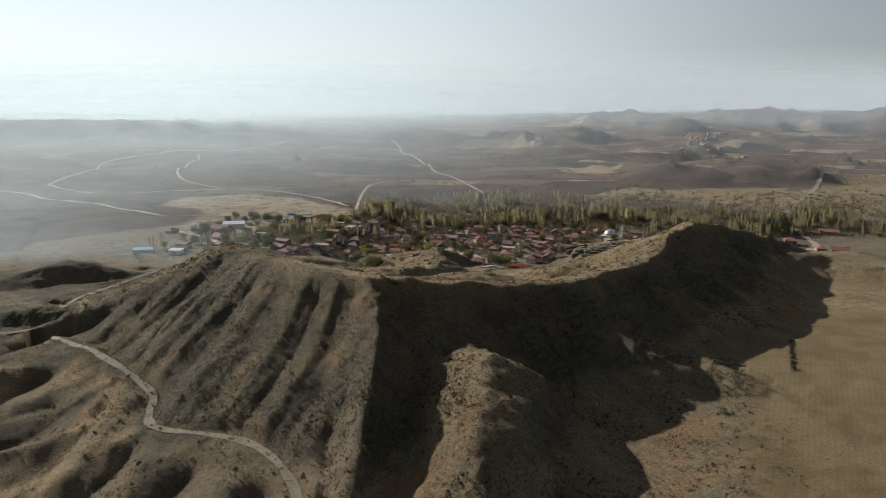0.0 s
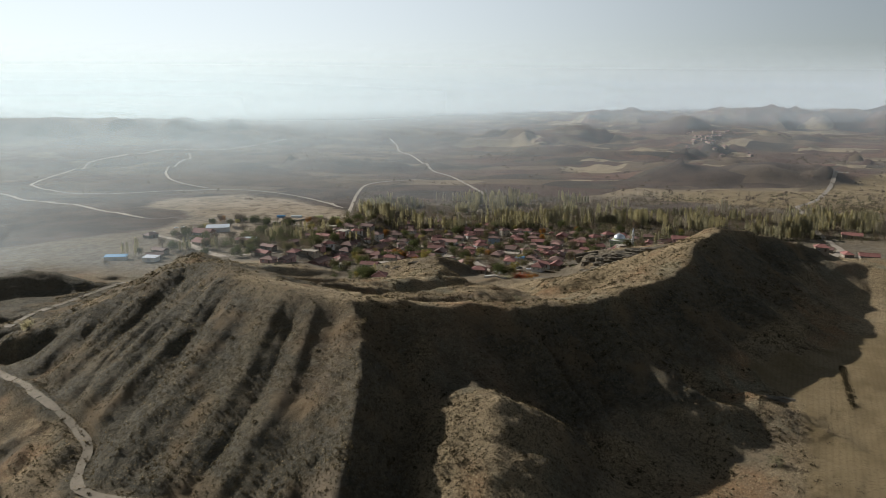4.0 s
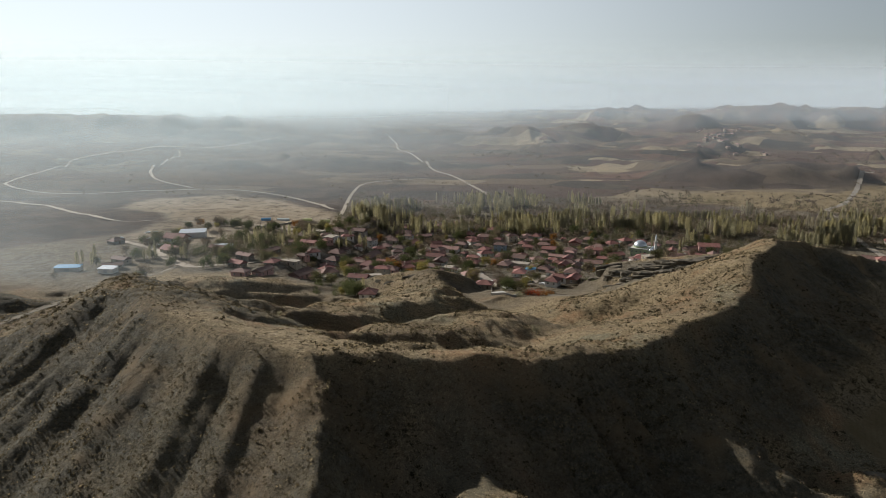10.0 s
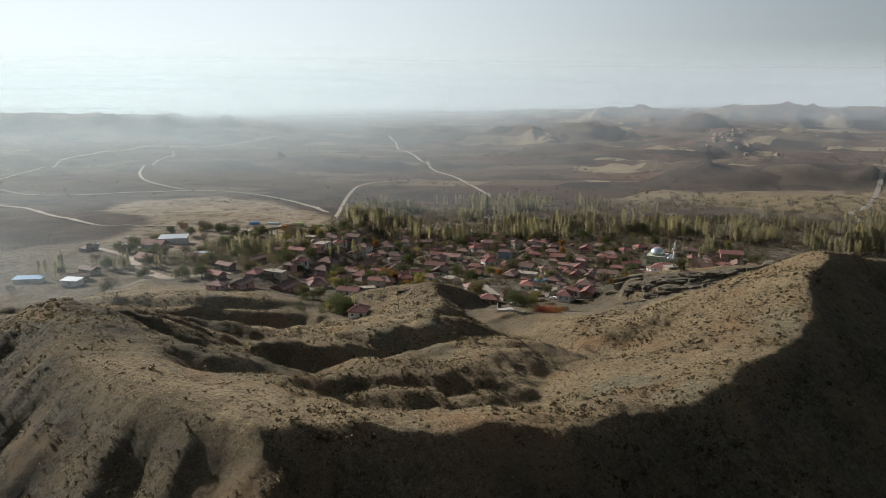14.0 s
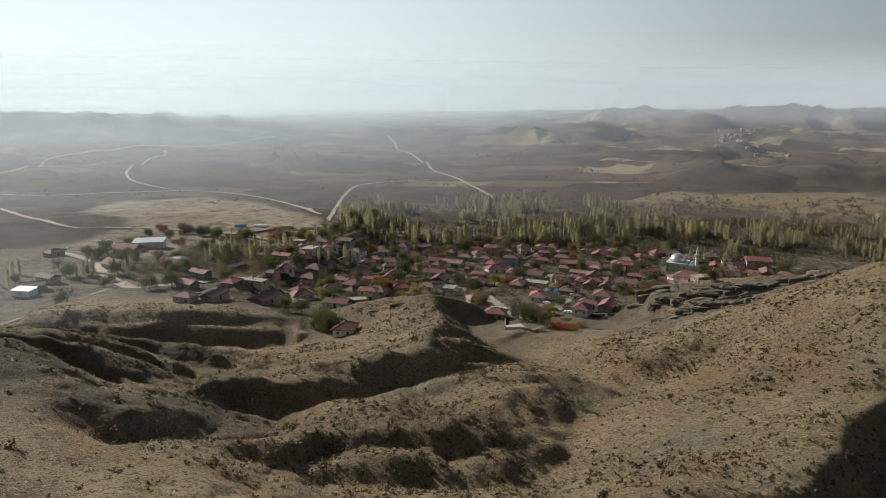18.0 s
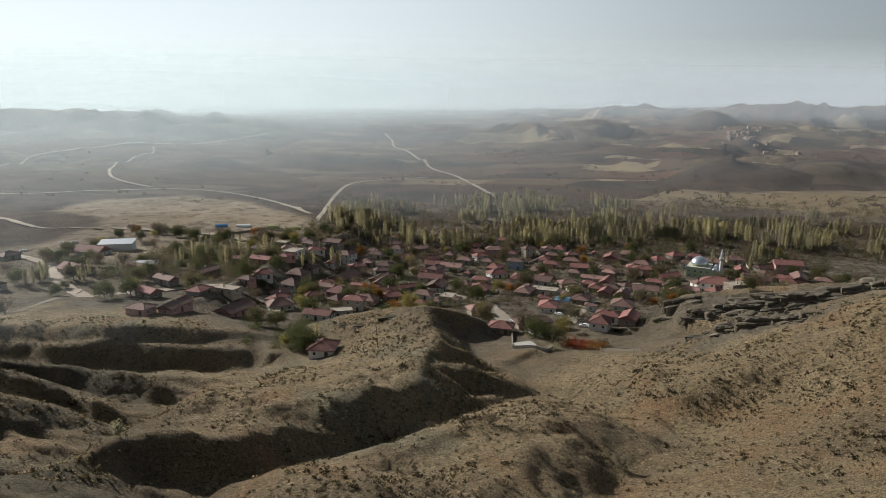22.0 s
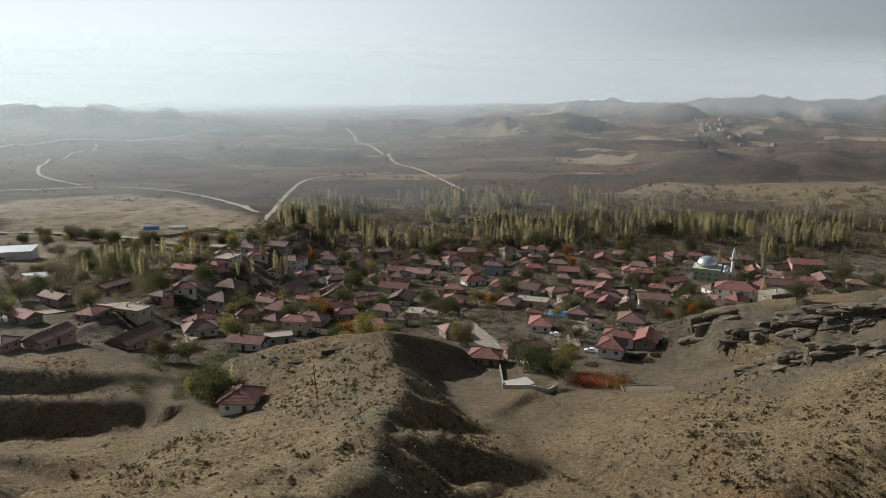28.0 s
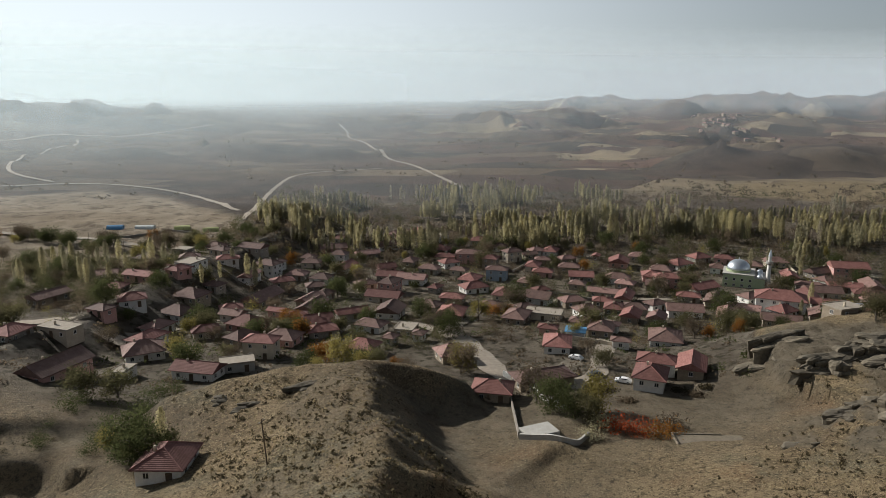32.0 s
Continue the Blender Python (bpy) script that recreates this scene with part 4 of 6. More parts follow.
EAST_END = [(130, 647, 8.9), (144, 659, 9.3), (135, 612, 11.6), (121, 594, 7.6), (108, 567, 10.7), (128, 586, 10.7), (130, 567, 10.1), (120, 559, 10.6),
    (94, 558, 5.6), (86, 529, 9.8), (144, 588, 6.6), (135, 550, 10.6), (168, 587, 12.6), (204, 637, 12.3), (183, 611, 10.0), (180, 597, 12.0), (197, 608, 11.4),
    (166, 571, 10.9), (186, 632, 10.5), (209, 607, 12.9), (188, 576, 8.0), (131, 513, 8.3)]
TALL = [(-38, 527, 9.3), (38, 676, 12.4), (48, 641, 9.4), (123, 624, 10.7), (148, 575, 17.0), (216, 636, 15.2)]
FARMS = [(-209, 519, 10.2), (-214, 541, 10.8), (-213, 632, 16.4), (-193, 576, 16.1), (-162, 581, 11.0), (-133, 548, 10.9), (-131, 523, 10.7), (-106, 491, 12.0), (-117, 484, 8.3),
    (-252, 613, 9.2), (-109, 525, 7.9)]
ROADSIDE = [(320, 589, 12.1), (390, 666, 15.0), (332, 548, 11.6), (246, 465, 7.1), (322, 560, 8.7)]

TONES = [(roof_red, "red-tiled"), (roof_brown, "brown-tiled"), (roof_red, "red-tiled"), (roof_pink, "faded-tiled"), (roof_brown, "dark-tiled"), (roof_red, "red-tiled"), (roof_brown, "brown-tiled")]
WALLS = [(cream_wall, "cream rendered"), (mud_wall, "mud-brick"), (white_wash, "whitewashed"), (white_wash, "whitewashed"), (mud_wall, "mud-brick"), (stone_wall, "rubble-stone"), (cream_wall, "cream rendered"), (pink_wall, "pink rendered")]
built = []


def settle(places, seed, beside, pick=0.8):
    rnd = random.Random(seed)
    for x, y, w in places:
        w *= 1.1
        roof, roof_word = rnd.choice(TONES)
        wall, wall_word = rnd.choice(WALLS)
        kind = "flat" if rnd.random() < 0.04 else ("gable" if w > 11 or rnd.random() < 0.15 else "hip")
        if kind == "flat":
            roof, roof_word = roof_grey, "earth-roofed"
        d = max(3.2, w * rnd.uniform(0.62, 0.9)) if w < 11 else w * rnd.uniform(0.45, 0.6)
        turn = rnd.choice((-28, -22, -15, 62, 66, 72, 20)) + rnd.uniform(-6, 6)
        house(x, y + d * 0.25, w, d, turn, wall, roof, 2 if kind == "hip" and 6.5 < w < 11 and y > 560 and rnd.random() < 0.14 else 1, kind, 3 if w > 9 else 2, rnd.random() < pick and w > 5,
              "%s low %s house %s" % (roof_word, wall_word, beside), rnd)
        built.append((x, y, w))


settle(WEST_END, 1, "among the western gardens")
settle(NORTH_WEST, 2, "in the village middle")
settle(MIDDLE, 3, "beside the village street")
settle(EAST_END, 4, "below the rock outcrops")
settle(FARMS, 5, "at the western farm lane")
settle(ROADSIDE, 6, "by the eastern road")

# more houses fill the far side of the village
_r = random.Random(8)
_fill = []
for _ in range(4000):
    x, y = _r.uniform(-115, 215), _r.uniform(548, 700)
    if y > 690 - 0.0012 * (x - 40) ** 2 or (abs(x - 160) < 26 and abs(y - 622) < 24) or math.hypot(x - 24, y - 545) < 16:
        continue
    w = _r.uniform(6, 10)
    if all(math.hypot(x - a, y - b) > (w + c) * 0.66 + 1.5 for a, b, c in built + _fill):
        _fill.append((x, y, w))
    if len(_fill) > 62:
        break
settle(_fill, 9, "beyond the village middle", 0.5)

# the taller and the singular houses
for (x, y, w), wall, roof, turn, text in zip(TALL, (cream_wall, pink_wall, blue_wall, pink_wall, white_wash, pink_wall), (roof_red, roof_pink, roof_brown, roof_red, roof_red, roof_red), (-12, -8, -18, -10, -28, -14),
        ("grey-cream two-storey house with a red tiled hip roof", "pink two-storey house with a faded tiled roof", "dark blue-grey two-storey house with white windows", "pink two-storey house with red roof near the mosque", "long white two-storey school-like house with red tiled roof", "pink two-storey house with a bright red gable roof")):
    house(x, y, w, w * 0.6, turn, wall, roof, 2, "gable" if w > 15.1 and wall is pink_wall else "hip", 4, True, text)
    built.append((x, y, w))
house(67, 493, 9.0, 7.2, 64, white_wash, roof_red, 1, "hip", 3, True, "white single-storey house with a clean red hip roof and small windows", base=0.1)
house(72.5, 503, 9.5, 6.0, -24, white_wash, roof_red, 1, "hip", 2, True, "white rear wing house with a red roof and chimney", base=-0.3)
house(80.5, 499.5, 10.0, 6.4, 64, mud_wall, roof_red, 1, "gable", 1, False, "low barn with one broad red tiled roof beside the white house", base=-0.2)
house(-38.5, 449, 8.2, 8.6, -4, white_wash, roof_red, 1, "hip", 2, True, "small white cottage under a dark red pyramid roof on the hillside")
house(26, 489, 9.0, 7.0, -15, mud_wall, roof_red, 1, "hip", 2, True, "red-roofed mud-brick house below the knoll")
house(40, 497, 15.0, 6.5, 14, mud_wall, roof_brown, 1, "hip", 2, True, "long low mud-brick house with a brown-red tiled roof by the lane")
house(-42, 514, 9.0, 5.5, 16, concrete, roof_grey, 1, "flat", 2, False, "long grey flat-roofed shed on the edge of the slope")

built += [(67, 493, 12), (72, 503, 12), (80, 499, 12), (55, 497, 15), (40, 497, 15), (26, 489, 10), (-38, 449, 9), (-42, 514, 9)]


# ---- mosque ----
def mosque():
    thing = tagged(new("mosque"), "pale green village mosque with a silvery dome and five small domes", "mosque")
    part("wall", solid((-7, -6.5, -2, 7, 6.5, 6.3)), green_wall, thing)
    part("cornice", solid((-7.3, -6.8, 6.3, 7.3, 6.8, 6.65)), concrete, thing)
    part("porch", solid((-6.8, -11.0, -2, 6.8, -6.5, 5.2)), green_wall, thing)
    part("porch_roof", solid((-7.0, -11.2, 5.2, 7.0, -6.5, 5.45)), concrete, thing)
    drum = part("drum", lathe([(5.2, 0), (5.2, 0.9), (5.35, 0.9), (5.35, 1.1)], 32), green_wall, thing)
    drum.matrix_local = pose(0, 0.3, 6.65)
    dome = part("dome", lathe([(5.1 * math.cos(a), 4.3 * math.sin(a)) for a in np.linspace(0, 1.5, 12)], 36), lead, thing, "silvery metal dome", True)
    dome.matrix_local = pose(0, 0.3, 7.7)
    fin = part("finial", lathe([(0.12, 0), (0.2, 0.3), (0.06, 0.6), (0.12, 0.9), (0.03, 1.5)], 8), lead, dome)
    fin.matrix_local = pose(0, 0, 4.25)
    for i in range(5):
        d = part("small_dome", lathe([(1.3, -0.2)] + [(1.3 * math.cos(a), 1.25 * math.sin(a) + 0.15) for a in np.linspace(0, 1.5, 7)], 18), lead, thing, "", True)
        d.matrix_local = pose(-5.4 + 2.7 * i, -8.9, 5.55)
    for length, m in sides_of(14, 13):
        for k in range(4):
            for z in (1.5, 4.1):
                win = part("window", WINDOW, None, thing)
                win.matrix_local = m @ pose(-5.0 + 3.33 * k, -0.02, z)
                part("pane", PANE, None, win)
    door = part("door", _door, None, thing)
    door.matrix_local = pose(0, -11.02, 0)
    return thing


def minaret():
    thing = tagged(new("minaret"), "slim white minaret with one balcony and pointed cap", "minaret")
    part("base", lathe([(1.35, -2), (1.35, 4.5), (1.0, 5.6)], 8), white_wash, thing)
    part("shaft", lathe([(0.95, 5.6), (0.85, 12.4)], 16), white_wash, thing)
    part("balcony", lathe([(0.85, 12.0), (1.5, 12.8), (1.55, 12.9), (1.55, 13.8), (1.42, 13.8), (1.42, 13.0), (0.8, 13.0)], 20), concrete, thing, "pale grey balcony")
    part("upper_shaft", lathe([(0.74, 12.9), (0.7, 16.0)], 16), white_wash, thing)
    part("cap", lathe([(0.85, 16.0), (0.6, 17.2), (0.3, 18.4), (0.04, 19.3)], 16), lead, thing, "grey conical cap")
    return thing


_z = height(160, 628)
mosque().matrix_world = pose(159, 629, _z - 0.4, 0, 0, 62)
minaret().matrix_world = pose(168, 620, _z - 1.0)


# ---- trees ----
def leaf_material(name, a, b, vary=0.25):
    m = bpy.data.materials.new(name)
    m.use_nodes = True
    nt = m.node_tree
    nt.nodes.remove(nt.nodes["Principled BSDF"])
    info, geo = nt.nodes.new("ShaderNodeObjectInfo"), nt.nodes.new("ShaderNodeNewGeometry")
    col = mixed(nt, geo.outputs["Random Per Island"], a, b)
    r = node(nt, "ShaderNodeMapRange", To_Min=1 - vary, To_Max=1 + vary)
    nt.links.new(info.outputs["Random"], r.inputs["Value"])
    hsv = nt.nodes.new("ShaderNodeHueSaturation")
    nt.links.new(r.outputs[0], hsv.inputs["Value"])
    nt.links.new(col, hsv.inputs["Color"])
    diff, back = nt.nodes.new("ShaderNodeBsdfDiffuse"), nt.nodes.new("ShaderNodeBsdfTranslucent")
    mix = node(nt, "ShaderNodeMixShader", Fac=0.55)
    for n in (diff, back):
        nt.links.new(hsv.outputs[0], n.inputs["Color"])
    nt.links.new(diff.outputs[0], mix.inputs[1])
    nt.links.new(back.outputs[0], mix.inputs[2])
    nt.links.new(mix.outputs[0], nt.nodes["Material Output"].inputs[0])
    return m


leaf_gold = leaf_material("poplar_leaves_gold", (0.49, 0.44, 0.26), (0.335, 0.30, 0.175))
leaf_olive = leaf_material("poplar_leaves_olive", (0.355, 0.325, 0.21), (0.225, 0.208, 0.135))
leaf_bare = leaf_material("poplar_twigs_bare", (0.40, 0.36, 0.27), (0.28, 0.25, 0.19))
leaf_green = leaf_material("green_leaves", (0.055, 0.068, 0.028), (0.09, 0.094, 0.04))
garden_olive = leaf_material("garden_leaves_olive", (0.13, 0.12, 0.06), (0.085, 0.08, 0.042))
garden_yellow = leaf_material("garden_leaves_yellow", (0.27, 0.225, 0.075), (0.19, 0.165, 0.06))
leaf_orange = leaf_material("orange_leaves", (0.28, 0.11, 0.03), (0.20, 0.12, 0.035))
leaf_red = leaf_material("red_leaves", (0.36, 0.075, 0.035), (0.27, 0.085, 0.035))
leaf_brown = leaf_material("brown_twigs", (0.15, 0.115, 0.08), (0.10, 0.08, 0.055))
bark = two_tone("bark", (0.12, 0.10, 0.08), (0.18, 0.155, 0.125), 2, 0.9, 0, 12, 0.5)


def leaves(centres, sizes, mat, rng, name="crown", upright=0.0):
    """Many small four-cornered leaf clumps at these places, as one mesh."""
    n = len(centres)
    a = rng.normal(size=(n, 3))
    b = rng.normal(size=(n, 3))
    a[:, 2] += upright * 2
    a /= np.linalg.norm(a, axis=1)[:, None]
    b -= (a * b).sum(1)[:, None] * a
    b /= np.linalg.norm(b, axis=1)[:, None]
    s = sizes[:, None]
    v = np.stack([centres - a * s, centres + b * s * 0.6, centres + a * s, centres - b * s * 0.6], 1).reshape(-1, 3)
    me = bpy.data.meshes.new(name)
    me.vertices.add(len(v))
    me.vertices.foreach_set("co", v.ravel())
    me.loops.add(4 * n)
    me.loops.foreach_set("vertex_index", np.arange(4 * n, dtype=np.int32))
    me.polygons.add(n)
    me.polygons.foreach_set("loop_start", np.arange(0, 4 * n, 4, dtype=np.int32))
    me.update()
    me.materials.append(mat)
    return me


def limb(bm, p, q, r0, r1, sides=5):
    p, q = Vector(p), Vector(q)
    turn = (q - p).to_track_quat("Z", "Y").to_matrix()
    rings = [[bm.verts.new(c + turn @ Vector((r * math.cos(2 * math.pi * i / sides), r * math.sin(2 * math.pi * i / sides), 0))) for i in range(sides)] for c, r in ((p, r0), (q, r1))]
    for i in range(sides):
        bm.faces.new((rings[0][i], rings[0][(i + 1) % sides], rings[1][(i + 1) % sides], rings[1][i]))


def poplar_points(rng, tall, wide, n):
    """Leaf places of a slim column with tufts and gaps."""
    t = rng.random(n) ** 0.85
    tuft = rng.random((14, 3))
    z = tall * (0.12 + 0.88 * t)
    r = wide * np.sin(np.pi * np.clip(0.12 + 0.86 * t, 0, 1)) ** 0.7 * np.sqrt(rng.random(n))
    ang = rng.random(n) * 6.283
    gap = np.sin(z * 1.9 + ang * 2 + tuft[0, 0] * 6)
    r = r * (0.88 + 0.16 * gap)
    return np.stack([r * np.cos(ang), r * np.sin(ang), z + r * 0.8], 1)


def poplar(mat, tall, wide, n, seed, label):
    rng = np.random.default_rng(seed)
    thing = tagged(new("poplar"), label, "tree", "poplars of the valley")
    bm = bmesh.new()
    limb(bm, (0, 0, -1), (0.1, 0, tall * 0.45), 0.22, 0.14)
    limb(bm, (0.1, 0, tall * 0.45), (0, 0.1, tall * 0.97), 0.14, 0.03)
    for k in range(9):
        z, a = tall * (0.12 + 0.08 * k), rng.random() * 6.28
        limb(bm, (0.05, 0, z), (wide * 0.7 * math.cos(a), wide * 0.7 * math.sin(a), z + tall * 0.16), 0.07, 0.02, 4)
    part("trunk", bm, bark, thing)
    part("crown", leaves(poplar_points(rng, tall, wide, n), rng.uniform(0.18, 0.4, n), mat, rng, upright=0.6), None, thing)
    return thing


def broadleaf(mat, tall, wide, n, seed, label, bare=False):
    rng = np.random.default_rng(seed)
    thing = tagged(new("tree"), label, "tree", "village trees")
    bm = bmesh.new()
    limb(bm, (0, 0, -1), (0.1, 0.05, tall * 0.24), 0.2, 0.14, 6)
    tips = []
    for k in range(8):
        a, up = rng.random() * 6.28, rng.uniform(0.3, 0.95)
        tip = (wide * 0.62 * math.cos(a), wide * 0.62 * math.sin(a), tall * up)
        limb(bm, (0.1, 0.05, tall * 0.22), tip, 0.1, 0.03, 4)
        tips.append(tip)
        for _ in range(3 if bare else 1):
            limb(bm, tip, tuple(np.array(tip) + rng.normal(size=3) * wide * 0.28 + (0, 0, wide * 0.2)), 0.04, 0.01, 3)
    part("trunk", bm, bark, thing)
    tips.append((0, 0, tall * 0.8))
    c = np.array(tips)[rng.integers(0, len(tips), n)] * (1, 1, 0.92) + rng.normal(size=(n, 3)) * np.array((wide * 0.25, wide * 0.25, tall * 0.15))
    c[:, 2] = np.abs(c[:, 2] - tall * 0.1) + tall * 0.1
    part("crown", leaves(c, rng.uniform(0.1, 0.21, n), mat, rng), None, thing)
    return thing


POPLARS = [
    poplar(leaf_gold, 16, 2.0, 1300, 1, "slim poplar with yellowing autumn leaves in the valley grove"),
    poplar(leaf_olive, 18.5, 2.1, 1450, 2, "tall olive-brown poplar in the valley grove"),
    poplar(leaf_bare, 16.5, 1.7, 850, 3, "nearly bare grey poplar in the valley grove"),
    poplar(leaf_olive, 13, 1.8, 1050, 4, "short olive poplar in the valley grove"),
    poplar(leaf_gold, 19, 2.5, 1700, 5, "broad golden-green poplar in the valley grove"),
]
TREES = [
    broadleaf(leaf_green, 5.6, 3.0, 2800, 11, "dark green garden tree between the houses"),
    broadleaf(garden_olive, 4.8, 2.7, 2500, 12, "olive-brown fruit tree in a village garden"),
    broadleaf(leaf_brown, 5.2, 2.8, 1300, 13, "half-bare brown tree in a village garden", True),
    broadleaf(leaf_orange, 4.2, 2.3, 1900, 14, "orange autumn fruit tree beside a house"),
    broadleaf(garden_yellow, 5.0, 2.4, 2100, 15, "yellow-green autumn tree in a village garden"),
]


def grove(x, y):
    """How likely a poplar stands here."""
    inside_belt = smooth(672, 705, y - 0.0007 * (x - 60) ** 2 * smooth(260, 120, x) + 38 * smooth(150, 210, x) + 12 * vnoise(x / 40, y / 40, 5)) * smooth(960 + 0.1 * x, 820, y + 25 * vnoise(x / 60, y / 30, 6)) * smooth(-112, -85, x)
    return inside_belt * smooth(640, 380, x) * (1 - smooth(140, 260, x) * smooth(770, 830, y)) * smooth(-0.12, 0.3, fbm(x, y, 34, 3, 15) + 0.06)


def plant(models, spots, used, seed, lo=0.8, hi=1.2):
    rnd = random.Random(seed)
    for x, y, i, *size in spots:
        s, m = rnd.uniform(lo, hi) * (size[0] if size else 1), models[i % len(models)]
        at = pose(x, y, height(x, y), rnd.uniform(-2, 2), rnd.uniform(-2, 2), rnd.uniform(0, 360)) @ Matrix.Scale(s, 4)
        if i not in used:
            used.add(i)
            m.matrix_world = at
        else:
            t = copy_thing(m, at)
            t.scale = (s, s, s)


# rows of poplars along the plots of the belt
_r = random.Random(21)
spots, rest = [], []
while len(spots) + len(rest) < 1650:
    x, y = _r.uniform(-110, 540), 640 + 300 * _r.random() ** 1.35
    if _r.random() > float(grove(np.array([x]), np.array([y]))[0]) * (1.0 if x < 150 else 0.85):
        continue
    way, kind = math.radians(_r.choice((8, 14, 100, -20))) + _r.gauss(0, 0.1), _r.choices(range(5), (5, 4, 2, 3, 3))[0]
    size = _r.uniform(0.5, 1.0)
    for k in range(_r.randint(3, 15)):
        px, py = x + 2.3 * k * math.cos(way) + _r.gauss(0, 0.5), y + 2.3 * k * math.sin(way) + _r.gauss(0, 0.5)
        if _r.random() < 0.15 or float(grove(np.array([px]), np.array([py]))[0]) < 0.15:
            continue
        one = (px, py, kind if _r.random() < 0.75 else _r.randrange(5), size)
        (spots if py < 760 and len(spots) < 330 else rest).append(one)
for x0, x1, y0, y1, n in ((-150, -95, 590, 640, 26), (-205, -165, 545, 570, 12), (-85, -60, 600, 640, 7), (-240, -215, 520, 560, 6), (-45, -38, 455, 460, 1), (130, 220, 560, 660, 12)):
    spots += [(_r.uniform(x0, x1), _r.uniform(y0, y1), _r.choice((0, 0, 1, 4, 3)), _r.uniform(0.45, 0.85)) for _ in range(n)]
spots = [p for p in spots if not (138 < p[0] < 190 and 585 < p[1] < 642)]
plant(POPLARS, spots, set(), 22, 0.8, 1.1)

# the grove's farther poplars, past counting
_rng = np.random.default_rng(30)
for _kind, _mat, _n in ((0, leaf_gold, 210), (1, leaf_olive, 210), (2, leaf_bare, 130)):
    _pts = []
    for x, y, k, size in rest:
        if (k % 3) == _kind:
            t = 15 * size * _rng.uniform(0.8, 1.1)
            _pts.append(poplar_points(_rng, t, t * 0.1, _n) + (x, y, height(x, y)))
    if _pts:
        _pts = np.concatenate(_pts)
        _m = leaves(_pts, _rng.uniform(0.3, 0.7, len(_pts)), _mat, _rng, "far_poplars", 0.6)
        tagged(new("far_poplars", _m), "distant poplar grove in autumn leaf beyond the village", "trees", kind="stuff")

# garden trees between the houses
spots = []
while len(spots) < 285:
    x, y = _r.uniform(-235, 240), _r.uniform(485, 720)
    if y < 520 and (x < -60 or x > 60) and _r.random() < 0.85:
        continue
    if all(math.hypot(x - a, y - b) > c * 0.55 + 1.2 for a, b, c in built) and math.hypot(x - 160, y - 627) > 13:
        spots.append((x, y, _r.choices(range(5), (5, 5, 5, 0.7, 1.3))[0]))
spots += [(-47, 456, 0), (-44, 453, 0), (-50, 460, 0), (-42, 458, 1), (-55, 462, 4), (38, 478, 0), (41, 472, 0), (44, 470, 1), (36, 484, 2), (49, 477, 4)]
plant(TREES, spots, set(), 23, 0.75, 1.65)


# ---- scrub and tufts ----
def scatter(n, x0, x1, y0, y1, keep, rng):
    x, y = rng.uniform(x0, x1, n), rng.uniform(y0, y1, n)
    ok = rng.random(n) < keep(x, y)
    return x[ok], y[ok]


def clumps(name, x, y, per, wide, tall, leaf, mat, rng, label, category):
    """Low bushes: per leaf clumps round each place, as one object of stuff."""
    z = on_ground(x, y)
    k = len(x)
    size = rng.uniform(0.5, 1.25, k)
    off = rng.normal(size=(k, per, 3)) * (np.array((wide, wide, tall)) * size[:, None])[:, None, :]
    c = np.stack([x, y, z], 1)[:, None, :] + off * (1, 1, 0) + np.abs(off) * (0, 0, 1)
    c = c.reshape(-1, 3)
    me = leaves(c, rng.uniform(0.6, 1.2, len(c)) * leaf * np.repeat(size, per), mat, rng, name)
    return tagged(new(name, me), label, category, kind="stuff")


straw = leaf_material("dry_straw", (0.34, 0.27, 0.16), (0.22, 0.17, 0.095), 0)
scrub = leaf_material("dark_scrub", (0.075, 0.062, 0.038), (0.115, 0.092, 0.055), 0)
dark_brush = leaf_material("dark_brush", (0.078, 0.064, 0.038), (0.045, 0.038, 0.024), 0)
rng = np.random.default_rng(40)


def on_hill(x, y):
    return (1 - 0.6 * smooth(-30, -60, x) * smooth(320, 290, y)) * (1 - inside(x, y, STUBBLE_NEAR, 3) * smooth(15.5, 13.5, on_ground(x, y))) * smooth(4, 9, on_ground(x, y)) * (0.12 + 0.88 * smooth(-0.1, 0.45, fbm(x, y, 19, 4, 101, 0.65)))


x, y = scatter(90000, -210, 230, 150, 480, on_hill, rng)
clumps("dry_tufts", x, y, 3, 0.25, 0.12, 0.22, straw, rng, "dry straw-coloured grass tufts on the ridge slopes", "grass")
x, y = scatter(64000, -210, 230, 150, 480, on_hill, rng)
clumps("thorn_scrub", x, y, 7, 0.2, 0.18, 0.27, scrub, rng, "small dark thorny cushions dotted over the slopes", "scrub")
def on_face(x, y):
    d, _, side, _ = along(RIM, x, y)
    return (side < 0) * smooth(3, 10, d) * smooth(12, 18, on_ground(x, y)) * smooth(-0.6, 0.3, fbm(x, y, 14, 3, 132))


x, y = scatter(34000, -190, 60, 150, 295, on_face, rng)
clumps("face_scrub", x, y, 6, 0.17, 0.15, 0.2, scrub, rng, "dark cushions of thorn dotted over the ribbed western face", "scrub")
x, y = scatter(900, -190, -66, 430, 468, lambda x, y: smooth(9, 7, on_ground(x, y)) * smooth(-0.5, 0.3, fbm(x, y, 12, 3, 133)), rng)
clumps("hollow_scrub", x, y, 14, 0.45, 0.3, 0.22, dark_brush, rng, "dark scrub covering the shaded sides of the hollow", "scrub")
x, y = scatter(9500, -200, 190, 160, 478, lambda x, y: 0.25 * on_hill(x, y) + 0.5 * on_hill(x, y) * smooth(0.0, 0.5, fbm(x, y, 18, 2, 130)), rng)
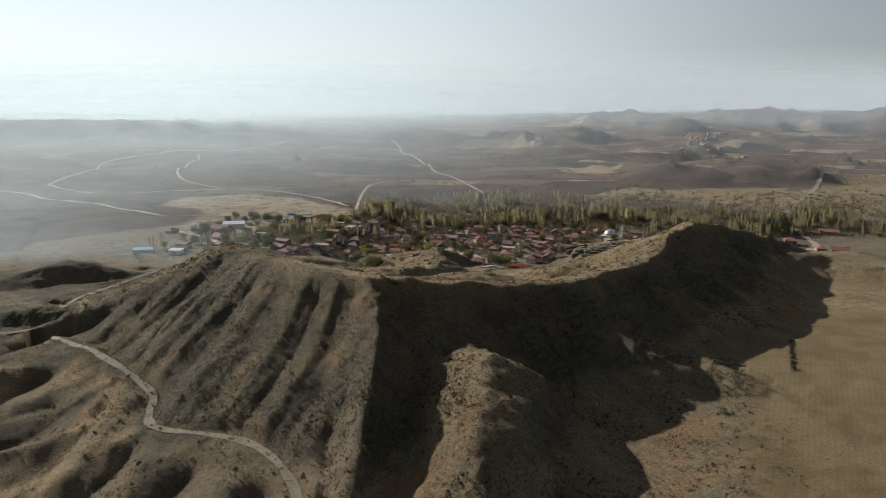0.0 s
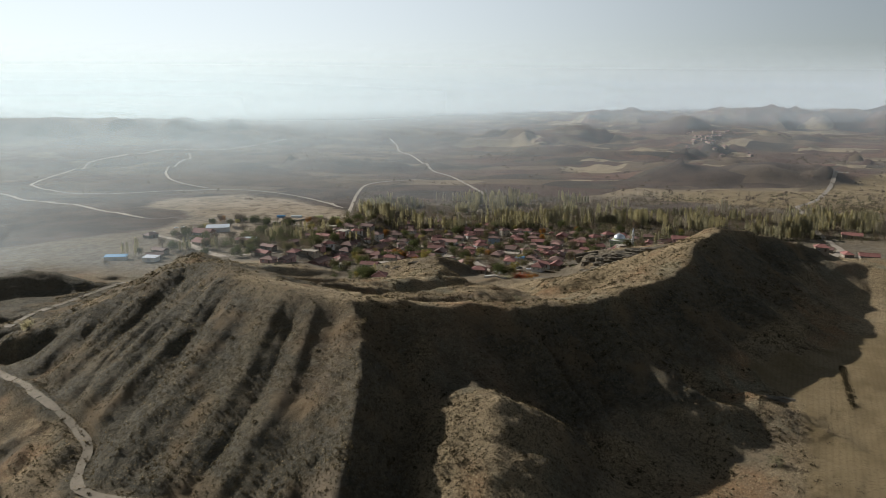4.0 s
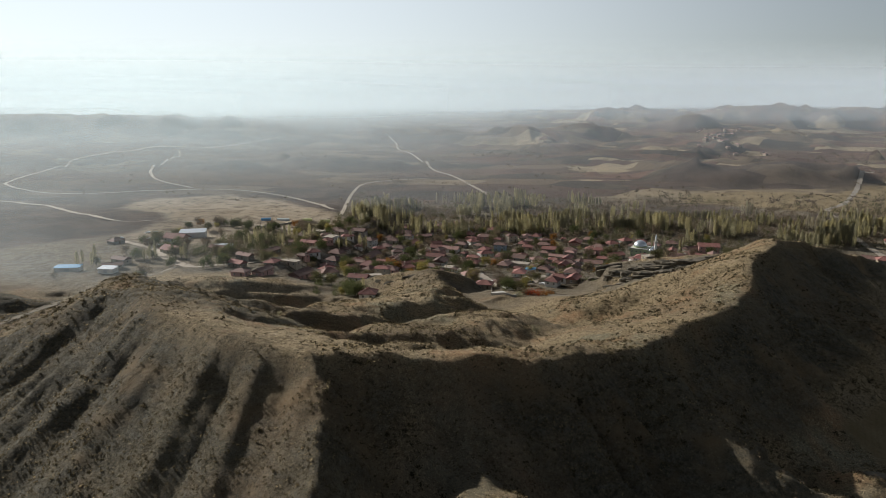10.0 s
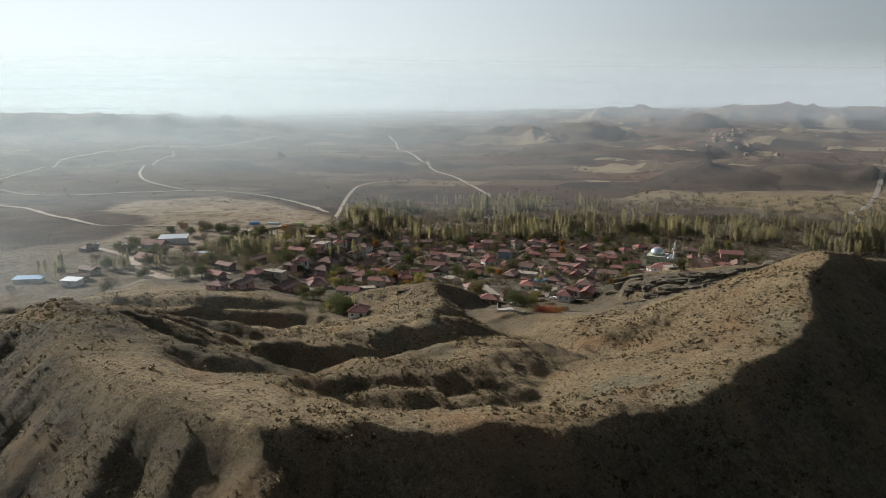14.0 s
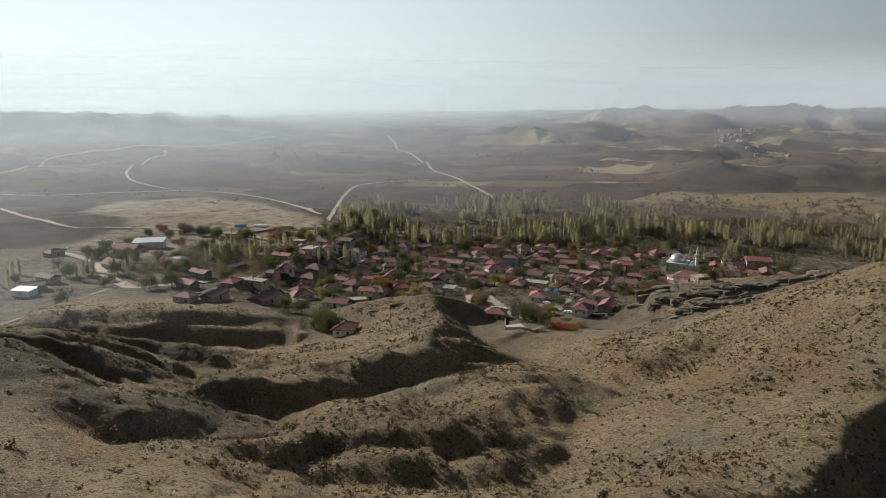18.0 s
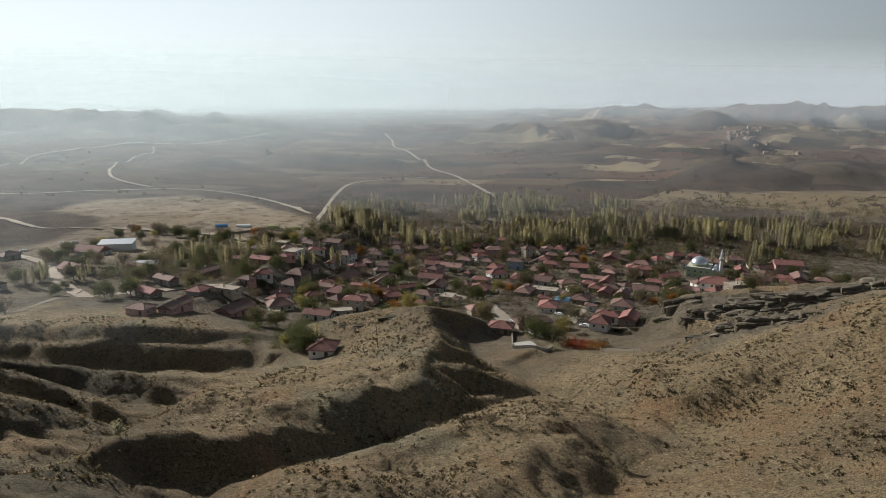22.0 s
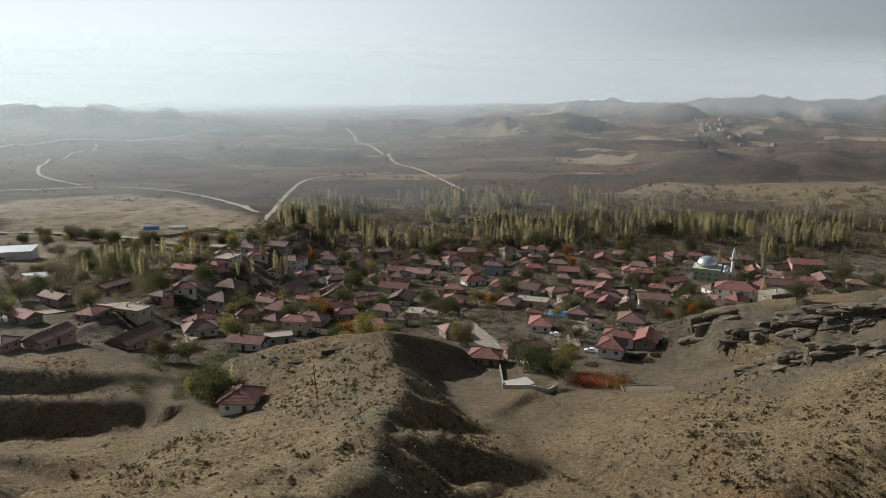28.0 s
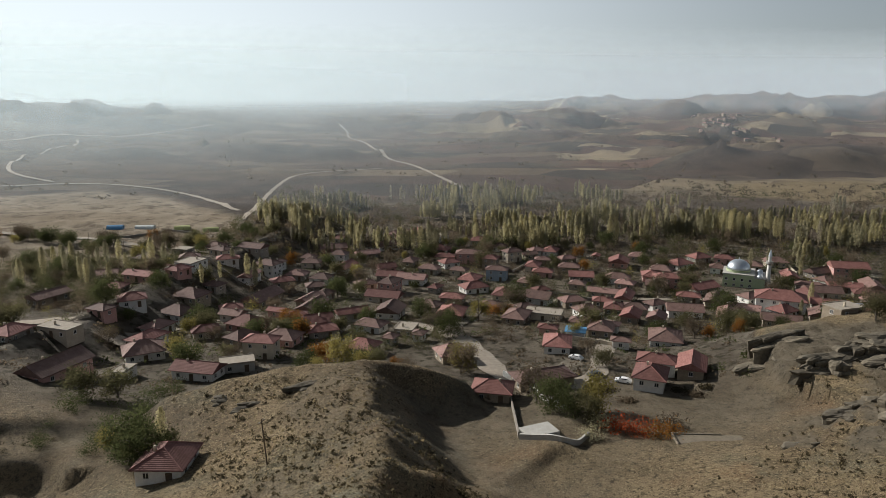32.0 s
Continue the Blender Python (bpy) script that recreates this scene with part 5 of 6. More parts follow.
clumps("brush", x, y, 26, 0.34, 0.36, 0.27, dark_brush, rng, "knee-high brown bushes on the slopes and gullies", "scrub")
x, y = scatter(5200, -110, 620, 660, 1000, lambda x, y: smooth(-0.2, 0.5, fbm(x, y, 60, 3, 103) + 0.25) * smooth(665, 700, y) * smooth(1000, 840, y), rng)
clumps("undergrowth", x, y, 18, 1.6, 1.6, 0.7, leaf_brown, rng, "bare brown undergrowth and orchards under the poplars", "scrub")
x, y = scatter(2600, -110, 560, 660, 980, lambda x, y: smooth(0.0, 0.5, fbm(x, y, 50, 3, 104)), rng)
clumps("green_undergrowth", x, y, 14, 1.4, 1.2, 0.7, garden_olive, rng, "olive green bushes and orchards under the poplars", "scrub")
x, y = scatter(3800, -120, 225, 484, 700, lambda x, y: smooth(-0.3, 0.4, fbm(x, y, 22, 3, 105)) * smooth(7, 3, on_ground(x, y)), rng)
clumps("garden_bushes", x, y, 14, 0.8, 0.6, 0.42, leaf_brown, rng, "brown shrubs and vines in the village gardens", "scrub")
x, y = scatter(2000, -120, 225, 484, 700, lambda x, y: smooth(-0.1, 0.5, fbm(x, y, 22, 3, 106)) * smooth(7, 3, on_ground(x, y)), rng)
clumps("green_bushes", x, y, 16, 0.8, 0.7, 0.4, leaf_green, rng, "green shrubs and vegetable beds in the gardens", "scrub")
x, y = scatter(9000, -700, 1500, 900, 2300, lambda x, y: 0.16 + 0.84 * smooth(0.15, 0.5, fbm(x, y, 160, 3, 107)) * smooth(-100, 250, x), rng)
clumps("far_bushes", x, y, 7, 2.2, 1.5, 1.7, leaf_brown, rng, "scattered dark trees and hedges on the far farmland", "scrub")


def orchard(x, y):
    return smooth(668, 700, y - 0.0006 * (x - 60) ** 2 * smooth(260, 120, x) + 38 * smooth(150, 210, x)) * smooth(940, 800, y) * smooth(-0.45, 0.15, fbm(x, y, 45, 3, 108) + 0.1)


for _n, _mat, _word in ((2600, leaf_brown, "half-bare brown"), (2300, garden_olive, "olive-brown"), (800, leaf_green, "dark green")):
    x, y = scatter(_n, -105, 600, 640, 940, orchard, rng)
    clumps("orchard_trees", x, y, 60, 1.35, 2.0, 0.42, _mat, rng, _word + " orchard trees crowding under the poplars", "trees")


_houses = np.array(built)


def between_houses(x, y):
    gap = (np.hypot(x[:, None] - _houses[None, :, 0], y[:, None] - _houses[None, :, 1]) - _houses[None, :, 2] * 0.55).min(1)
    return (gap > 1.3) * (np.hypot(x - 160, y - 627) > 15) * (np.hypot(x - 26, y - 530) > 14)


for _n, _mat, _word in ((150, leaf_green, "dark green"), (220, garden_olive, "olive"), (190, leaf_brown, "half-bare brown"), (50, garden_yellow, "yellow")):
    x, y = scatter(_n, -125, 225, 530, 705, between_houses, rng)
    clumps("garden_trees", x, y, 320, 1.35, 2.1, 0.2, _mat, rng, _word + " small trees filling the gardens between the houses", "trees")


for _n, _mat, _word in ((130, leaf_green, "dark green"), (130, garden_olive, "olive"), (90, leaf_brown, "half-bare brown")):
    x, y = scatter(_n, -175, -95, 560, 650, between_houses, rng)
    clumps("grove_trees", x, y, 300, 1.6, 2.6, 0.24, _mat, rng, _word + " trees of the dense grove at the western farms", "trees")
x, y = scatter(26, -72, -52, 458, 500, between_houses, rng)
clumps("hillside_trees", x, y, 320, 1.2, 1.9, 0.2, leaf_green, rng, "dark green trees lining the ditch below the cottage", "trees")


# ---- roads and tracks ----
dust = two_tone("pale_dust", (0.25, 0.21, 0.165), (0.33, 0.285, 0.23), 0.05, 0.95, 0, 0.6, 0.3)
lane_dirt = two_tone("lane_gravel", (0.215, 0.185, 0.148), (0.28, 0.245, 0.2), 0.08, 0.95, 0, 0.8, 0.3)


track_dirt = two_tone("track_dirt", (0.15, 0.128, 0.095), (0.205, 0.175, 0.132), 0.1, 0.95, 0, 0.8, 0.3)


def curve_through(points, step):
    pts = [Vector(p) for p in points]
    pts = [2 * pts[0] - pts[1]] + pts + [2 * pts[-1] - pts[-2]]
    out = []
    for a, b, c, d in zip(pts, pts[1:], pts[2:], pts[3:]):
        n = max(2, int((c - b).length / step))
        for i in range(n):
            t = i / n
            out.append(0.5 * (2 * b + (c - a) * t + (2 * a - 5 * b + 4 * c - d) * t * t + (3 * b - a - 3 * c + d) * t ** 3))
    return out + [pts[-2]]


def road(name, points, wide, mat, label, lift=0.12, step=3.0):
    """A track laid over the land, with uneven edges."""
    line = curve_through(points, step)
    rows = []
    for i, p in enumerate(line):
        way = (line[min(i + 1, len(line) - 1)] - line[max(i - 1, 0)]).normalized()
        side = Vector((-way.y, way.x))
        w = wide * (0.5 + 0.07 * math.sin(i * step * 0.21) + 0.05 * math.sin(i * step * 0.53))
        rows.append([p + side * w * k for k in (-1, -0.5, 0, 0.5, 1)])
    flat = np.array([(q.x, q.y) for r in rows for q in r])
    z = on_ground(flat[:, 0], flat[:, 1])
    z = np.maximum(z, (z.reshape(-1, 5).max(1, keepdims=True) * np.ones(5)).ravel() - 0.25 * wide) + lift
    z = z.reshape(-1, 5)
    z = np.maximum(np.apply_along_axis(lambda c: np.convolve(np.pad(c, 3, mode="edge"), np.ones(7) / 7, "valid"), 0, z), z - 0.1).ravel()
    bm = bmesh.new()
    vs = [bm.verts.new((a, b, c)) for (a, b), c in zip(flat, z)]
    for i in range(len(rows) - 1):
        for k in range(4):
            j = i * 5 + k
            bm.faces.new((vs[j], vs[j + 1], vs[j + 6], vs[j + 5]))
    ob = part(name, bm, mat, None, "", True)
    return tagged(ob, label, "road", kind="structure")


road("road_valley", [(-760, 1075), (-675, 1015), (-589, 954), (-548, 918), (-496, 890), (-470, 880), (-430, 846), (-381, 804), (-331, 761), (-291, 732), (-253, 731), (-226, 729), (-180, 715), (-135, 692), (-81, 657)], 5, dust, "pale dusty road winding across the dark ploughed valley", 0.6, 5)
road("road_fields", [(-686, 1355), (-650, 1217), (-634, 1125), (-622, 1062), (-591, 1025), (-557, 1000), (-515, 976), (-464, 966), (-429, 976), (-394, 993), (-344, 1005), (-304, 1006), (-261, 993), (-210, 959), (-157, 897), (-116, 832)], 4.5, dust, "pale field road looping round the ploughed land", 0.7, 6)
road("road_hillside", [(-339, 1016), (-400, 1063), (-440, 1124), (-483, 1230), (-506, 1350), (-539, 1498), (-568, 1568)], 4, dust, "winding farm road up the far slope", 0.8, 8)
road("road_west", [(-686, 1355), (-678, 1483), (-651, 1594), (-577, 1664), (-522, 1723), (-462, 1786), (-423, 1892)], 7, dust, "pale road climbing the western slope", 1.0, 8)
road("road_grove", [(-102, 774), (-111, 877), (-117, 989), (-112, 1069), (-76, 1109), (-19, 1142)], 4, dust, "farm road leaving the poplar grove", 0.3, 6)
road("road_north", [(-140, 1900), (-116, 1802), (-101, 1682), (-65, 1581), (-22, 1294), (15, 1173), (47, 1027), (60, 960)], 5, dust, "pale road over the northern hills", 0.5, 8)
road("road_east", [(700, 1200), (608, 1078), (489, 911), (434, 853), (411, 792), (398, 749), (371, 694), (345, 610), (310, 560)], 6, lane_dirt, "grey road along the eastern fields", 0.25, 5)
road("lane_west", [(-196, 330), (-200, 350), (-200, 372), (-199, 395), (-198, 420), (-193, 446), (-183, 474), (-176, 500), (-170, 530)], 3.4, track_dirt, "pale dirt lane climbing from the western farms", 0.12, 2)
road("bench_track", [(-240, 291), (-222, 298), (-210, 304), (-200, 310), (-180, 313.5), (-161, 312.5), (-148, 310)], 2.6, track_dirt, "narrow dirt track along the western bench", 0.12, 2)
road("track", [p[:2] for p in TRACK[1:]], 2.8, track_dirt, "bare dirt track curving below the eroded ridge", 0.12, 1.2)
road("farm_lane", [(-260, 630), (-220, 602), (-197, 567), (-170, 536), (-158, 527), (-141, 536), (-110, 545), (-80, 540)], 6, dust, "pale gravel lane through the western farms", 0.15)
road("street", [(18, 552), (24, 540), (28, 520), (30, 508), (37, 494)], 6.5, lane_dirt, "wide pale dusty street in the village middle", 0.15, 2)
road("yard_lane", [(46, 494), (56, 503), (60, 515), (66, 528), (76, 560), (90, 585)], 5, lane_dirt, "dirt lane up to the white house", 0.15, 2)
road("lane_middle", [(18, 552), (5, 566), (-20, 572), (-60, 578), (-85, 548)], 4, lane_dirt, "narrow dirt lane between the houses", 0.15, 3)
road("lane_east", [(18, 552), (40, 590), (75, 602), (110, 600), (150, 600), (190, 588)], 4, lane_dirt, "narrow dirt lane towards the mosque", 0.15, 3)


# ---- the far village ----
_r = random.Random(60)


def far_house(x, y, w, turn):
    thing = tagged(new("far_house"), "small pale house with tiled roof in the far village", "house", "houses of the far village")
    part("wall", solid((-w / 2, -w / 3, -3, w / 2, w / 3, 4)), mud_wall, thing)
    r = part("roof", hip_roof(w, w * 0.67, w * 0.2), roof_pink, thing)
    r.matrix_local = pose(0, 0, 4.1)
    thing.matrix_world = pose(x, y, height(x, y), 0, 0, turn)
    return thing


_f = far_house(600, 1530, 9, 20)
for _ in range(46):
    t = _r.random()
    x, y = 580 + 200 * t + _r.gauss(0, 35), 1520 + 420 * t + _r.gauss(0, 45)
    copy_thing(_f, pose(x, y, height(x, y) + 0.5, 0, 0, _r.uniform(0, 180)))


# ---- rock outcrops on the eastern slope ----
rock_face = two_tone("grey_brown_rock", (0.085, 0.073, 0.054), (0.165, 0.14, 0.102), 0.35, 0.95, 0, 1.2, 1.0, 0.2)


def bed_mesh(long, deep, tall, rng):
    """One rounded, weathered bed of rock with an undercut edge and shallow clefts."""
    bm, n = bmesh.new(), 22
    wave = rng.normal(size=6) * (0.16, 0.16, 0.11, 0.09, 0.06, 0.05)
    turn = rng.random(6) * 6.28
    rings = []
    for z, r in ((-2.5, 1.0), (0.0, 0.94), (0.25, 0.97), (0.6, 1.02), (0.85, 0.97), (1.0, 0.82), (1.04, 0.5), (1.06, 0.2)):
        ring = []
        for i in range(n):
            a = 2 * math.pi * i / n
            k = r * (1 + sum(w * math.cos((q + 2) * a + t) for q, (w, t) in enumerate(zip(wave, turn))) + 0.035 * rng.normal())
            c, s_ = math.cos(a), math.sin(a)
            ring.append(bm.verts.new((0.5 * long * k * math.copysign(abs(c) ** 0.8, c), 0.5 * deep * k * math.copysign(abs(s_) ** 0.8, s_), tall * (z + 0.06 * rng.normal() + 0.25 * math.cos(a + turn[0]) * max(z, 0)))))
        rings.append(ring)
    for lo, hi in zip(rings, rings[1:]):
        for i in range(n):
            bm.faces.new((lo[i], lo[(i + 1) % n], hi[(i + 1) % n], hi[i]))
    bm.faces.new(rings[-1])
    return bm


def outcrop(x, y, long, deep, tall, turn, seed, dip=7):
    """A ledge of several rounded beds, set back one above the other."""
    rng = np.random.default_rng(seed)
    thing = tagged(new("rock_outcrop"), "weathered grey-brown ledge of layered sandstone on the slope", "rock", "rock outcrops")
    beds = max(2, int(tall / 0.95))
    for b in range(beds):
        k = rng.uniform(0.55, 1.0)
        ob = part("bed", bed_mesh(long * k, deep * rng.uniform(0.6, 0.95), tall / beds * rng.uniform(1.0, 1.5), rng), rock_face, thing)
        ob.matrix_local = pose(rng.uniform(-0.3, 0.3) * long * (1.2 - k), deep * (0.28 * b / beds * 2 - 0.2) + rng.uniform(-0.5, 0.5), tall * b / beds - 0.8, rng.uniform(-3, 3), rng.uniform(-3, 3), rng.uniform(-9, 9))
    up = Vector((height(x - 4, y) - height(x + 4, y), height(x, y - 4) - height(x, y + 4), 24)).normalized()
    thing.matrix_world = Matrix.Translation((x, y, height(x, y) - 0.6)) @ Vector((0, 0, 1)).rotation_difference(up).to_matrix().to_4x4() @ pose(0, 0, 0, 0, dip * 0.4, turn)
    return thing


for i, (x, y, a, b, c, t) in enumerate(((93, 491, 9, 5, 2.2, 8), (100, 495, 12, 5, 2.6, 10), (97, 487, 6, 3, 1.2, 6),
        (105, 480, 14, 6, 3.6, 14), (113, 482, 16, 7, 4.4, 12), (123, 484, 17, 8, 5.0, 14), (133, 485, 16, 8, 5.0, 16), (143, 485, 16, 8, 5.0, 18), (154, 487, 16, 8, 4.8, 20), (165, 489, 15, 8, 4.6, 22), (176, 492, 15, 8, 4.4, 24), (187, 493, 14, 7, 4.0, 26),
        (117, 476, 10, 5, 2.4, 14), (138, 477, 12, 5, 2.8, 20), (160, 480, 12, 6, 3.0, 24),
        (93, 455, 9, 5, 2.2, 14), (100, 450, 12, 6, 3.2, 18), (108, 445, 14, 7, 3.8, 20), (117, 442, 13, 7, 3.4, 22), (99, 459, 8, 4, 1.6, 10), (79, 448, 6, 3.5, 1.2, 0), (82, 445, 4, 2.5, 0.9, 20),
        (-16, 474, 8, 3.4, 1.7, 8), (-27, 470, 9, 3.4, 1.8, 12), (-12, 464, 7, 3, 1.6, 15), (-21, 477, 8, 3, 1.5, 6), (-34, 474, 7, 3, 1.3, 10), (122, 266, 16, 6, 2.4, -20))):
    outcrop(x, y, a * 1.2, b * 1.1, c * 0.8, t, 200 + i)
_r = random.Random(88)
for _many, _patch in ((40, [(99, 474), (140, 476), (186, 482), (192, 497), (130, 492), (100, 487)]), (14, [(89, 458), (97, 446), (118, 436), (126, 443), (104, 460)])):
    while _many:
        x, y = _r.uniform(88, 195), _r.uniform(434, 500)
        if float(inside(np.array([x]), np.array([y]), _patch, 2)[0]) > 0.5:
            outcrop(x, y, _r.uniform(3, 11), _r.uniform(2, 4.5), _r.uniform(0.9, 2.4), _r.uniform(4, 30), 260 + _many)
            _many -= 1


# ---- small things of the village ----
def garden_wall(points, tall, thick, mat, label):
    bm = bmesh.new()
    line = curve_through(points, 1.5)
    ends = []
    for i, p in enumerate(line):
        way = (line[min(i + 1, len(line) - 1)] - line[max(i - 1, 0)]).normalized()
        n = Vector((-way.y, way.x)) * thick / 2
        z = height(p.x, p.y)
        top = z + tall * (1 + 0.06 * math.sin(i * 2.1))
        ends.append([bm.verts.new(v) for v in ((p.x - n.x, p.y - n.y, z - 1), (p.x + n.x, p.y + n.y, z - 1), (p.x + n.x, p.y + n.y, top), (p.x - n.x, p.y - n.y, top))])
    for a, b in zip(ends, ends[1:]):
        for i in range(4):
            bm.faces.new((a[i], b[i], b[(i + 1) % 4], a[(i + 1) % 4]))
    bm.faces.new(ends[0])
    bm.faces.new(ends[-1][::-1])
    return tagged(part("garden_wall", bm, mat), label, "wall", "garden walls")


garden_wall([(31, 505), (35, 495), (39, 483), (42, 477)], 1.7, 0.4, white_wash, "long pale rendered garden wall beside the lane")
garden_wall([(28, 462), (31, 460), (37, 457), (43, 463)], 1.2, 0.4, concrete, "low curved grey concrete wall round a paved yard")
garden_wall([(30, 486), (29, 474), (28, 463)], 1.3, 0.3, stone_wall, "straight grey stone yard wall below the red-roofed house")
_r = random.Random(77)
for _ in range(46):
    x, y = _r.uniform(-110, 205), _r.uniform(500, 690)
    if any(math.hypot(x - a, y - b) < c * 0.75 for a, b, c in built):
        continue
    a, n = radians(_r.choice((-25, 65)) + _r.uniform(-10, 10)), _r.uniform(8, 20)
    garden_wall([(x, y), (x + n * 0.5 * math.cos(a), y + n * 0.5 * math.sin(a)), (x + n * math.cos(a), y + n * math.sin(a))], _r.uniform(0.9, 1.6), 0.4, _r.choice((stone_wall, mud_wall, stone_wall, cream_wall)), "low rough stone and mud wall between village gardens")

slab = part("paved_yard", solid((-3.6, -2.4, -0.8, 3.6, 2.4, 0.25), bevel=0.05), concrete)
tagged(place(slab, 32.5, 464, 20, 0.2), "pale concrete slab beside the gully", "slab")


def pole(x, y, tall=8.0, lean=0.0):
    thing = tagged(new("utility_pole"), "slim wooden utility pole with a crossarm and insulators", "utility pole", "utility poles")
    part("post", lathe([(0.14, -1), (0.09, tall)], 8), dark_wood, thing)
    part("crossarm", solid((-0.9, -0.06, tall - 0.6, 0.9, 0.06, tall - 0.46)), dark_wood, thing)
    for k in (-0.75, 0, 0.75):
        part("insulator", lathe([(0.05, tall - 0.46), (0.07, tall - 0.36), (0.04, tall - 0.26)], 8), white_wash, thing).matrix_local = pose(k, 0, 0)
    thing.matrix_world = pose(x, y, height(x, y), lean, 0, _r.uniform(0, 180))
    return thing


for x, y, lean in ((-72, 494, 0), (-19, 441, -4), (31, 567, 0), (118, 556, 0), (-64, 641, 0), (-130, 660, 0), (-160, 690, 1), (5, 590, 0), (78, 575, 1), (60, 620, 0), (-100, 560, 0), (165, 600, 0)):
    pole(x, y, 8.5, lean)


def car(x, y, turn, paint, label, base=None):
    thing = tagged(new("car"), label, "car", "parked cars")
    bm = bmesh.new()
    prof = [(-2.05, 0.35), (-2.1, 0.75), (-1.75, 0.95), (-0.95, 1.0), (-0.45, 1.42), (1.05, 1.45), (1.75, 1.0), (2.1, 0.9), (2.1, 0.35)]
    sides = [[bm.verts.new((px, s * (0.84 if pz < 1.1 else 0.68), pz)) for px, pz in prof] for s in (-1, 1)]
    bm.faces.new(sides[0])
    bm.faces.new(sides[1][::-1])
    for i in range(len(prof)):
        j = (i + 1) % len(prof)
        bm.faces.new((sides[0][j], sides[0][i], sides[1][i], sides[1][j]))
    part("body", bm, paint, thing)
    part("windscreen", solid((-0.93, -0.66, 1.02, -0.5, 0.66, 1.36)), glass, thing)
    part("side_window", solid((-0.5, -0.785, 1.05, 1.1, -0.7, 1.36)), glass, thing)
    part("side_window", solid((-0.5, 0.7, 1.05, 1.1, 0.785, 1.36)), glass, thing)
    for wx in (-1.3, 1.3):
        for wy in (-0.78, 0.78):
            wheel = part("wheel", lathe([(0.32, -0.1), (0.32, 0.1)], 14), rubber, thing)
            wheel.matrix_local = pose(wx, wy, 0.32, 90, 0, 0)
            rim = part("rim", lathe([(0.19, -0.11), (0.19, 0.11)], 10), tin, wheel)
    thing.matrix_world = pose(x, y, (height(x, y) if base is None else base) + 0.02, 0, 0, turn)
    return thing


rubber = two_tone("rubber", (0.02, 0.02, 0.02), (0.035, 0.035, 0.035), 4, 0.8)
white_paint = two_tone("white_car_paint", (0.72, 0.72, 0.72), (0.66, 0.66, 0.66), 2, 0.3, 0, 20, 0)
dark_paint = two_tone("dark_car_paint", (0.03, 0.035, 0.04), (0.05, 0.055, 0.06), 2, 0.3, 0, 20, 0)
car(61, 496, -24, white_paint, "white saloon car parked beside the white house")
car(55, 501, 10, dark_paint, "dark car parked on the dirt yard")
car(54, 517, -40, white_paint, "white car parked by the lane below the houses")
for x, y, t in ((-215, 609, 10), (-263, 646, 24), (-239, 642, 14), (-248, 678, 20), (-251, 669, 24), (-228, 640, 12)):
    car(x, y, t, white_paint, "white van-like car parked at the western farms")

# autumn bushes by the gully mouth
for i, (x, y, m, s_) in enumerate(((50, 465, leaf_red, 1.3), (54, 463, leaf_red, 1.2), (57, 461, leaf_orange, 1.2), (46, 467, leaf_gold, 1.2), (60, 462, leaf_orange, 1.0), (43, 462, leaf_olive, 1.0), (62, 466, leaf_brown, 1.1))):
    rngb = np.random.default_rng(300 + i)
    thing = tagged(new("bush"), "dense autumn bush in red and orange leaf by the gully mouth", "bush", "autumn bushes")
    bm = bmesh.new()
    for k in range(5):
        limb(bm, (0, 0, -0.5), (rngb.normal() * 0.9, rngb.normal() * 0.9, 1.6), 0.07, 0.02, 4)
    part("stems", bm, bark, thing)
    part("crown", leaves(np.abs(rngb.normal(size=(420, 3))) * (0, 0, 0.9) + rngb.normal(size=(420, 3)) * (1.3, 1.3, 0.2) + (0, 0, 0.5), rngb.uniform(0.12, 0.28, 420), m, rngb), None, thing)
    place(thing, x, y, 0, 0, s_)

# bushes in the gullies
for i, (x, y, s_, m) in enumerate(((37, 349, 1.2, leaf_olive), (43, 400, 0.8, leaf_brown), (12, 356, 0.9, leaf_brown), (33, 166, 1.7, leaf_brown), (44, 167, 1.0, leaf_brown), (99, 222, 1.4, leaf_olive), (-62, 352, 1.1, leaf_olive), (-166, 300, 1.6, leaf_gold), (-30, 358, 0.8, leaf_brown), (0, 372, 0.8, leaf_brown))):
    place(broadleaf(m, 2.6, 1.6, 420, 320 + i, "rounded dry bush standing in a gully", True), x, y, 0, 0, s_)


# ---- farther things ----
garden_wall([(-163, 700), (-150, 720), (-136, 742)], 1.2, 0.5, stone_wall, "low stone wall round a fold in the pale field")
garden_wall([(-136, 742), (-118, 732), (-104, 716)], 1.2, 0.5, stone_wall, "long stone wall along the pale field")
garden_wall([(-163, 700), (-140, 690), (-122, 676)], 0.9, 0.5, stone_wall, "broken stone wall between pale field and gardens")


def shed(x, y, w, d, h, turn, roof, label):
    thing = tagged(new("shed"), label, "shed", "farm sheds")
    part("wall", solid((-w / 2, -d / 2, -2, w / 2, d / 2, h)), white_wash, thing)
    r = part("roof", solid((-w / 2 - 0.4, -d / 2 - 0.4, 0, w / 2 + 0.4, d / 2 + 0.4, 0.15)), roof, thing)
    r.matrix_local = pose(0, 0, h + 0.45, 6, 0, 0)
    part("gate", solid((-1.4, -d / 2 - 0.06, 0, 1.4, -d / 2 + 0.02, min(2.6, h - 0.4))), tin, thing)
    thing.matrix_world = pose(x, y, height(x, y), 0, 0, turn)
    return thing


